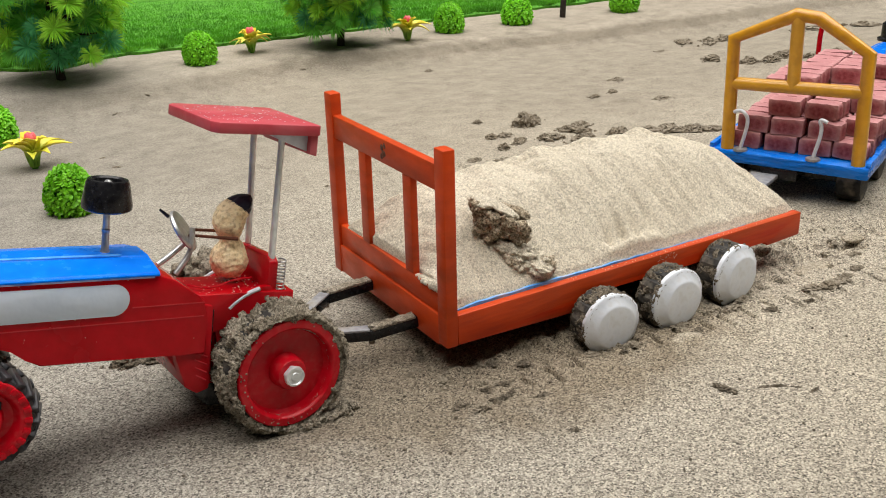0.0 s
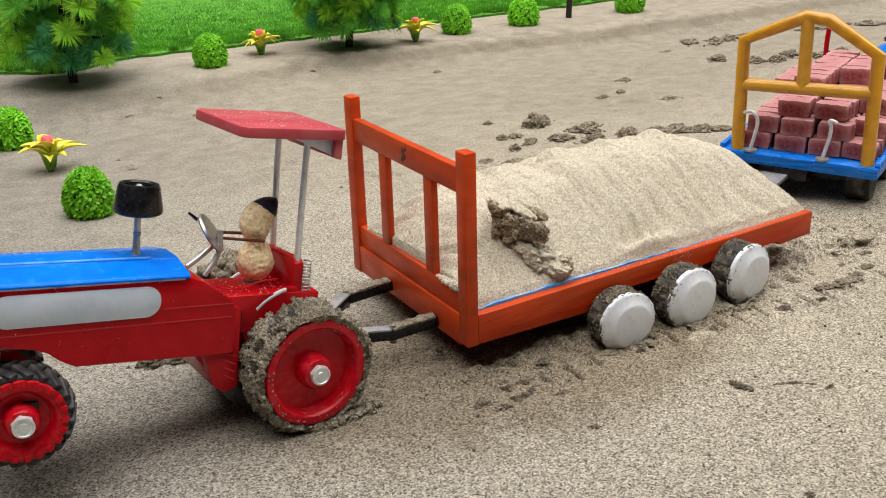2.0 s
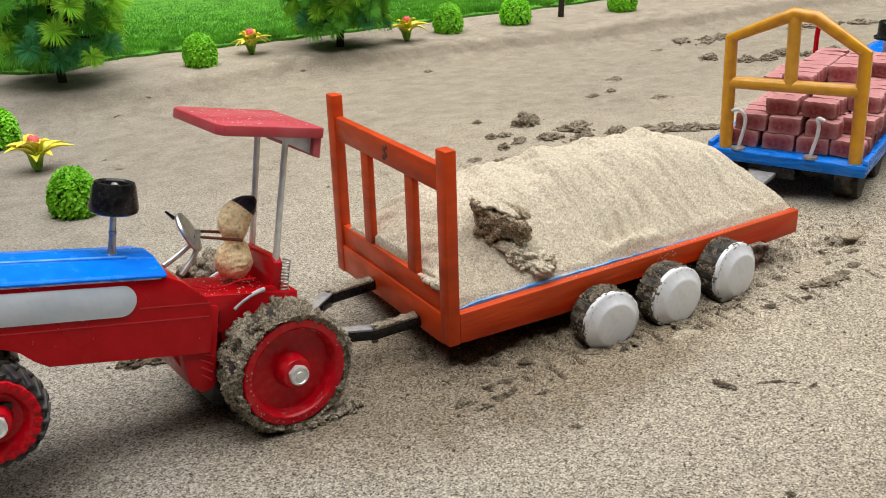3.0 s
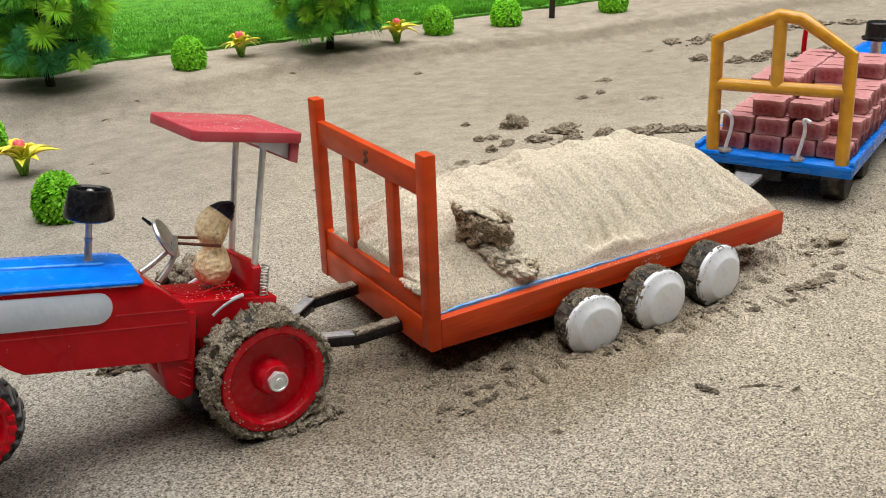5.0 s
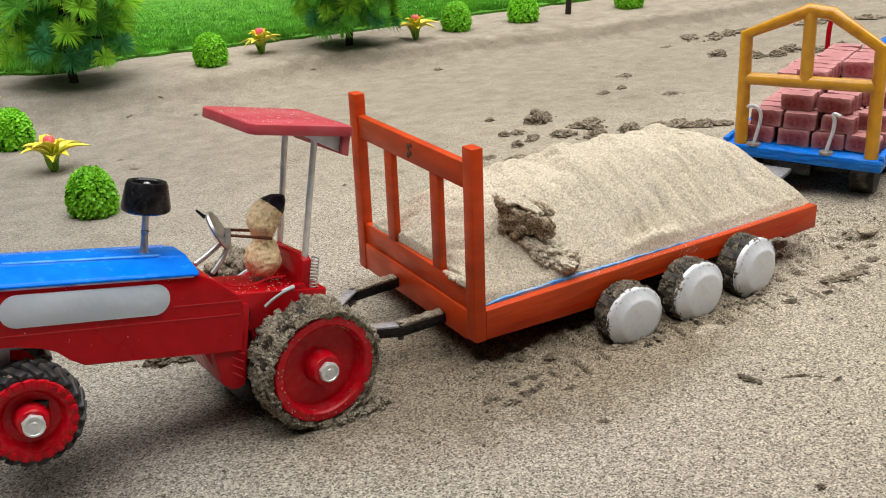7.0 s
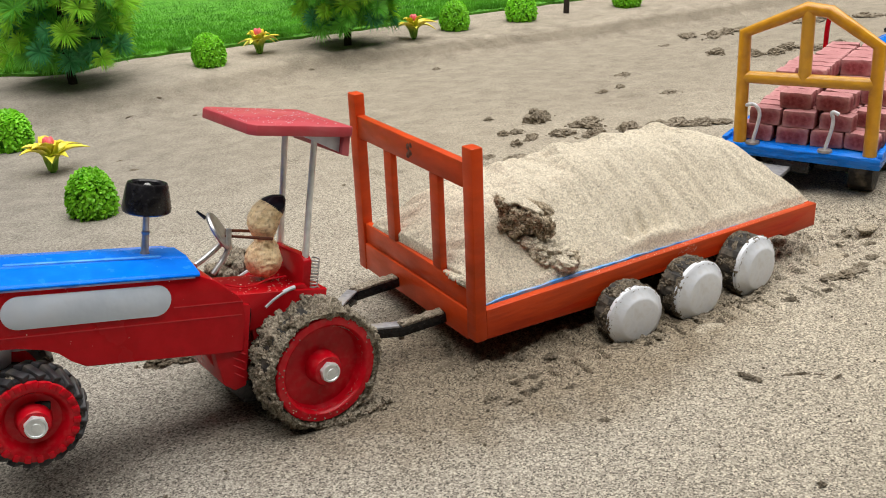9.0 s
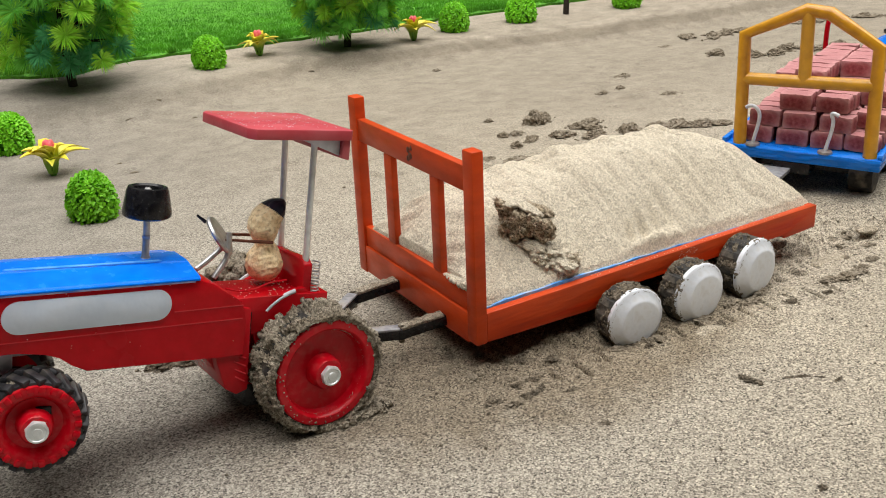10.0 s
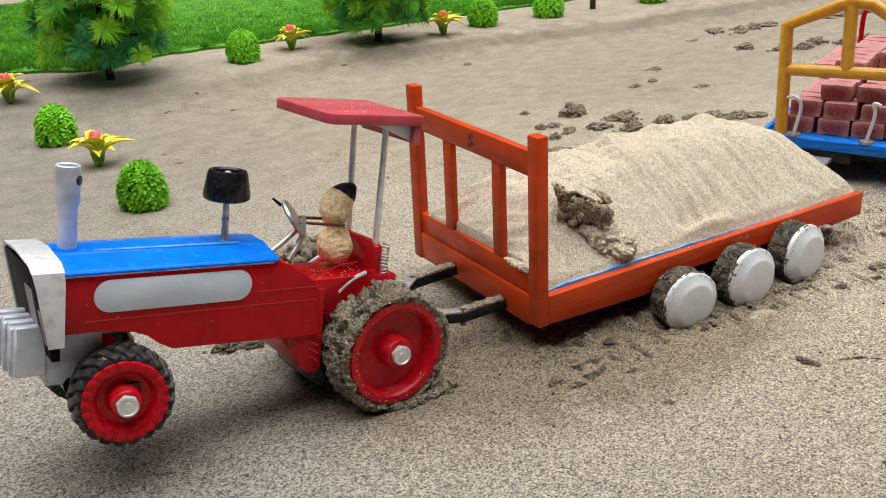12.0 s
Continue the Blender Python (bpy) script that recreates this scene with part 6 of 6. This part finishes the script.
for i, (x, y, r, high, turn, long) in enumerate((
        (0.284, 0.346, 11, 1.05, 10, 1.0), (0.296, 0.352, 7, 0.9, 30, 1.5), (0.254, 0.375, 3.6, 0.8, 0, 1.2), (0.238, 0.329, 5, 0.7, 20, 1.3), (0.250, 0.326, 5, 0.7, 0, 1.2), (0.251, 0.306, 6, 0.5, 30, 1.7),
        (0.228, 0.295, 5.2, 0.8, 0, 1.0), (0.276, 0.298, 8, 0.6, -30, 1.4), (0.308, 0.306, 9, 0.6, -40, 1.6), (0.320, 0.315, 6, 0.7, -10, 1.5), (0.294, 0.278, 8, 0.6, 0, 1.4), (0.305, 0.285, 5, 0.7, 30, 1.5),
        (0.328, 0.272, 10, 0.7, 20, 1.1), (0.350, 0.264, 9, 0.75, 0, 1.3), (0.369, 0.261, 9, 0.7, 10, 1.6), (0.386, 0.250, 8, 0.7, -20, 1.6), (0.402, 0.242, 6, 0.6, -20, 1.6),
        (0.203, 0.262, 8, 0.4, 20, 2.0), (0.186, 0.256, 7, 0.35, 0, 2.2), (0.191, 0.281, 4.5, 0.4, 0, 1.6), (0.121, 0.222, 8, 0.6, 40, 1.5), (0.445, 0.350, 5, 0.45, -20, 1.8),
        (0.330, 0.594, 4, 0.6, 0, 1.3), (0.400, 0.395, 5, 0.4, 20, 1.5), (0.424, 0.398, 4.5, 0.6, 0, 1.2), (0.462, 0.440, 6, 0.35, 10, 2.2))):
    clod_pile(x, y, r, i + 2, None, high, turn, long)
for i, (x, y, r, high, turn, long) in enumerate((
        (0.657, 0.552, 9, 0.6, 60, 1.8), (0.672, 0.545, 8, 0.5, 70, 1.8), (0.690, 0.542, 9, 0.55, 40, 1.8), (0.712, 0.536, 9, 0.5, 20, 1.8), (0.734, 0.536, 8, 0.5, 0, 2.0), (0.60, 0.535, 5, 0.3, 0, 2.0),
        (0.617, 0.447, 11, 0.75, 0, 1.1), (0.640, 0.425, 9, 0.6, -20, 1.4), (0.660, 0.418, 8, 0.6, 10, 1.5), (0.682, 0.413, 9, 0.6, -10, 1.6), (0.706, 0.408, 8, 0.55, 0, 1.8), (0.735, 0.404, 8, 0.5, 0, 1.9), (0.765, 0.404, 7, 0.5, 0, 2.0),
        (0.845, 0.532, 9, 0.4, -20, 2.2), (0.880, 0.520, 9, 0.4, -20, 2.4), (0.925, 0.500, 9, 0.4, -25, 2.4))):
    clod_pile(x + 0.006 * math.sin(i * 5.1), y + 0.009 * math.sin(i * 2.3), r * (0.8 + 0.35 * math.sin(i * 3.7) ** 2), i + 40, None, high, turn, long, "clod of damp sand pressed up along an old track")
for i, (x, y, r, high, turn, long) in enumerate((
        (0.150, -0.015, 5.0, 0.7, 10, 1.2), (0.161, -0.018, 3.6, 0.6, 0, 1.3), (0.213, -0.024, 4.2, 0.6, -20, 1.5), (0.223, -0.027, 4.6, 0.6, 10, 1.4), (0.233, -0.025, 3.6, 0.6, -10, 1.6), (0.241, -0.023, 2.8, 0.6, 0, 1.6),
        (-0.002, -0.032, 3.2, 0.6, 0, 1.3), (0.005, -0.030, 2.4, 0.6, 20, 1.5), (0.011, -0.029, 1.9, 0.6, 0, 1.3), (-0.010, -0.024, 2.0, 0.5, 40, 1.4), (0.026, -0.036, 1.9, 0.5, 0, 1.6), (0.097, -0.075, 2.3, 0.6, -70, 2.6),
        (0.118, -0.086, 1.2, 0.4, -30, 3.0), (0.124, -0.091, 0.9, 0.4, -50, 3.0), (0.129, -0.097, 1.1, 0.4, 10, 2.6), (0.113, -0.083, 1.0, 0.4, -20, 2.6), (0.021, -0.066, 1.5, 0.5, 0, 1.3), (0.058, -0.147, 1.7, 0.6, 0, 1.0),
        (0.070, -0.016, 2.8, 0.5, 0, 1.5), (0.188, 0.000, 3.0, 0.5, 0, 1.5), (0.262, 0.010, 3.2, 0.5, 0, 1.5), (0.045, 0.028, 4.0, 0.5, 10, 1.5), (0.020, 0.004, 3.0, 0.5, 0, 1.5), (0.282, 0.020, 3.4, 0.5, 20, 1.6),
        (-0.006, -0.026, 1.5, 0.4, -20, 2.4), (0.016, -0.026, 1.5, 0.4, 30, 2.4), (0.013, -0.012, 3.0, 0.4, 10, 2.2), (-0.004, -0.002, 3.0, 0.4, 60, 2.0), (0.084, -0.015, 4.4, 0.5, 5, 1.7), (0.090, -0.021, 3.0, 0.5, -20, 1.8),
        (0.124, -0.018, 3.4, 0.5, 0, 1.7), (0.172, -0.012, 3.6, 0.5, 10, 1.7), (0.083, -0.024, 2.0, 0.5, 0, 1.5), (0.128, -0.027, 2.2, 0.5, 20, 1.5), (0.176, -0.030, 2.4, 0.5, -20, 1.7), (0.199, -0.034, 2.0, 0.5, 0, 1.6),
        (0.247, -0.006, 3.0, 0.5, 30, 1.6), (0.256, -0.018, 2.6, 0.5, 0, 1.8), (0.272, -0.004, 3.0, 0.5, -30, 1.6), (0.007, -0.020, 2.4, 0.5, 30, 1.8),
        (0.020, -0.016, 2.2, 0.5, -40, 1.8), (-0.012, 0.012, 2.6, 0.4, 20, 2.0), (0.010, 0.020, 3.2, 0.4, 0, 1.9), (0.026, 0.002, 2.4, 0.5, 40, 1.8), (0.036, -0.008, 2.2, 0.5, -10, 1.8), (0.000, 0.028, 2.4, 0.4, 60, 1.8))):
    clod_pile(x, y, r, i + 80, DAMP if r < 2.5 else DUG, high, turn, long, "small crumbling clod of damp sand beside the ruts")
for i, (x, y, r, turn, long) in enumerate(((-0.047, 0.425, 2.2, -20, 1.9), (-0.050, 0.458, 1.6, 0, 2.0), (-0.007, 0.590, 2.2, 10, 2.0), (0.032, 0.627, 2.0, -20, 2.0), (0.049, 0.570, 1.8, 20, 2.0),
                                          (0.116, 0.440, 1.8, 0, 1.8), (0.070, 0.289, 1.6, 30, 1.8), (-0.106, 0.543, 4.0, 20, 1.6), (0.211, 0.660, 2.0, 0, 2.0))):
    clod_pile(x, y, r * 0.8, i + 120, DUG, 0.4, turn, long, "dark flake of damp sand lying on the smooth road")
clod_pile(-0.121, 0.096, 6.0, 140, DAMP, 0.6, 20, 1.5, "dark damp clod dug out by the drive wheel")
clod_pile(-0.110, 0.092, 5.0, 141, DAMP, 0.7, 0, 1.3, "dark damp clod dug out by the drive wheel")
for x, y, r in ((0.238, -0.004, 13), (0.294, 0.014, 9), (0.118, -0.029, 9), (0.186, -0.018, 6.5)):
    clod("sand_patch", (x, y, gz(x, y) - 0.0008), (r, r * 0.62, 0.24 * r), x * 90, SPILL, "flat pale spill of dry sand on the road", 0.22, 5)


def loose_crumbs():
    """Single dark crumbs lying about on the road."""
    q = random.Random(31)
    bm = bmesh.new()
    for k in range(150):
        px, py = q.uniform(-0.16, 0.42), q.uniform(-0.16, 0.10)
        s = q.uniform(0.4, 0.9) * MM
        lump(bm, (px, py, gz(px, py) + s * 0.3), s, k, 1, 0.8, 0.6)
    tagged(part("loose_crumbs", bm, DAMP, None, angle=180), "single dark damp crumbs scattered on the road", "crumbs", "", "stuff")


loose_crumbs()


def thrown_mud():
    """Damp sand pushed up round the foot of the drive wheel."""
    q = random.Random(53)
    bm = bmesh.new()
    way = [(-98, 20), (-94, 10), (-87, 2.5), (-78, -1.0), (-69, -1.5), (-61, -0.5), (-54, 1.0)]
    for k in range(120):
        i = q.randrange(len(way) - 1)
        t = q.random()
        x = 5.0 + way[i][0] + (way[i + 1][0] - way[i][0]) * t + q.gauss(0, 1.6)
        y = way[i][1] + (way[i + 1][1] - way[i][1]) * t + q.gauss(0, 1.5)
        r = q.uniform(0.7, 2.4)
        lump(bm, (x * MM, y * MM, gz(x * MM, y * MM) + (0.3 * r + q.uniform(0, 1.0)) * MM), r * MM, k, 2, 0.9, 0.9)
    for x, y, r in ((-50.5, 4.0, 2.8), (-56, 1.5, 2.2), (-78, -2, 2.6), (-66, -2.0, 2.4), (-92, 7, 2.8)):
        crumbly(bm, (x, y, gz(x * MM, y * MM) / MM + 1.2), (r * 1.3, r * 0.8, r * 0.8), x, (0, 0, 20), 0.8, 4)
    tagged(part("thrown_mud", bm, MUD, None, angle=35), "crumbly damp sand pushed up round the drive wheel", "mud", "", "stuff")


thrown_mud()
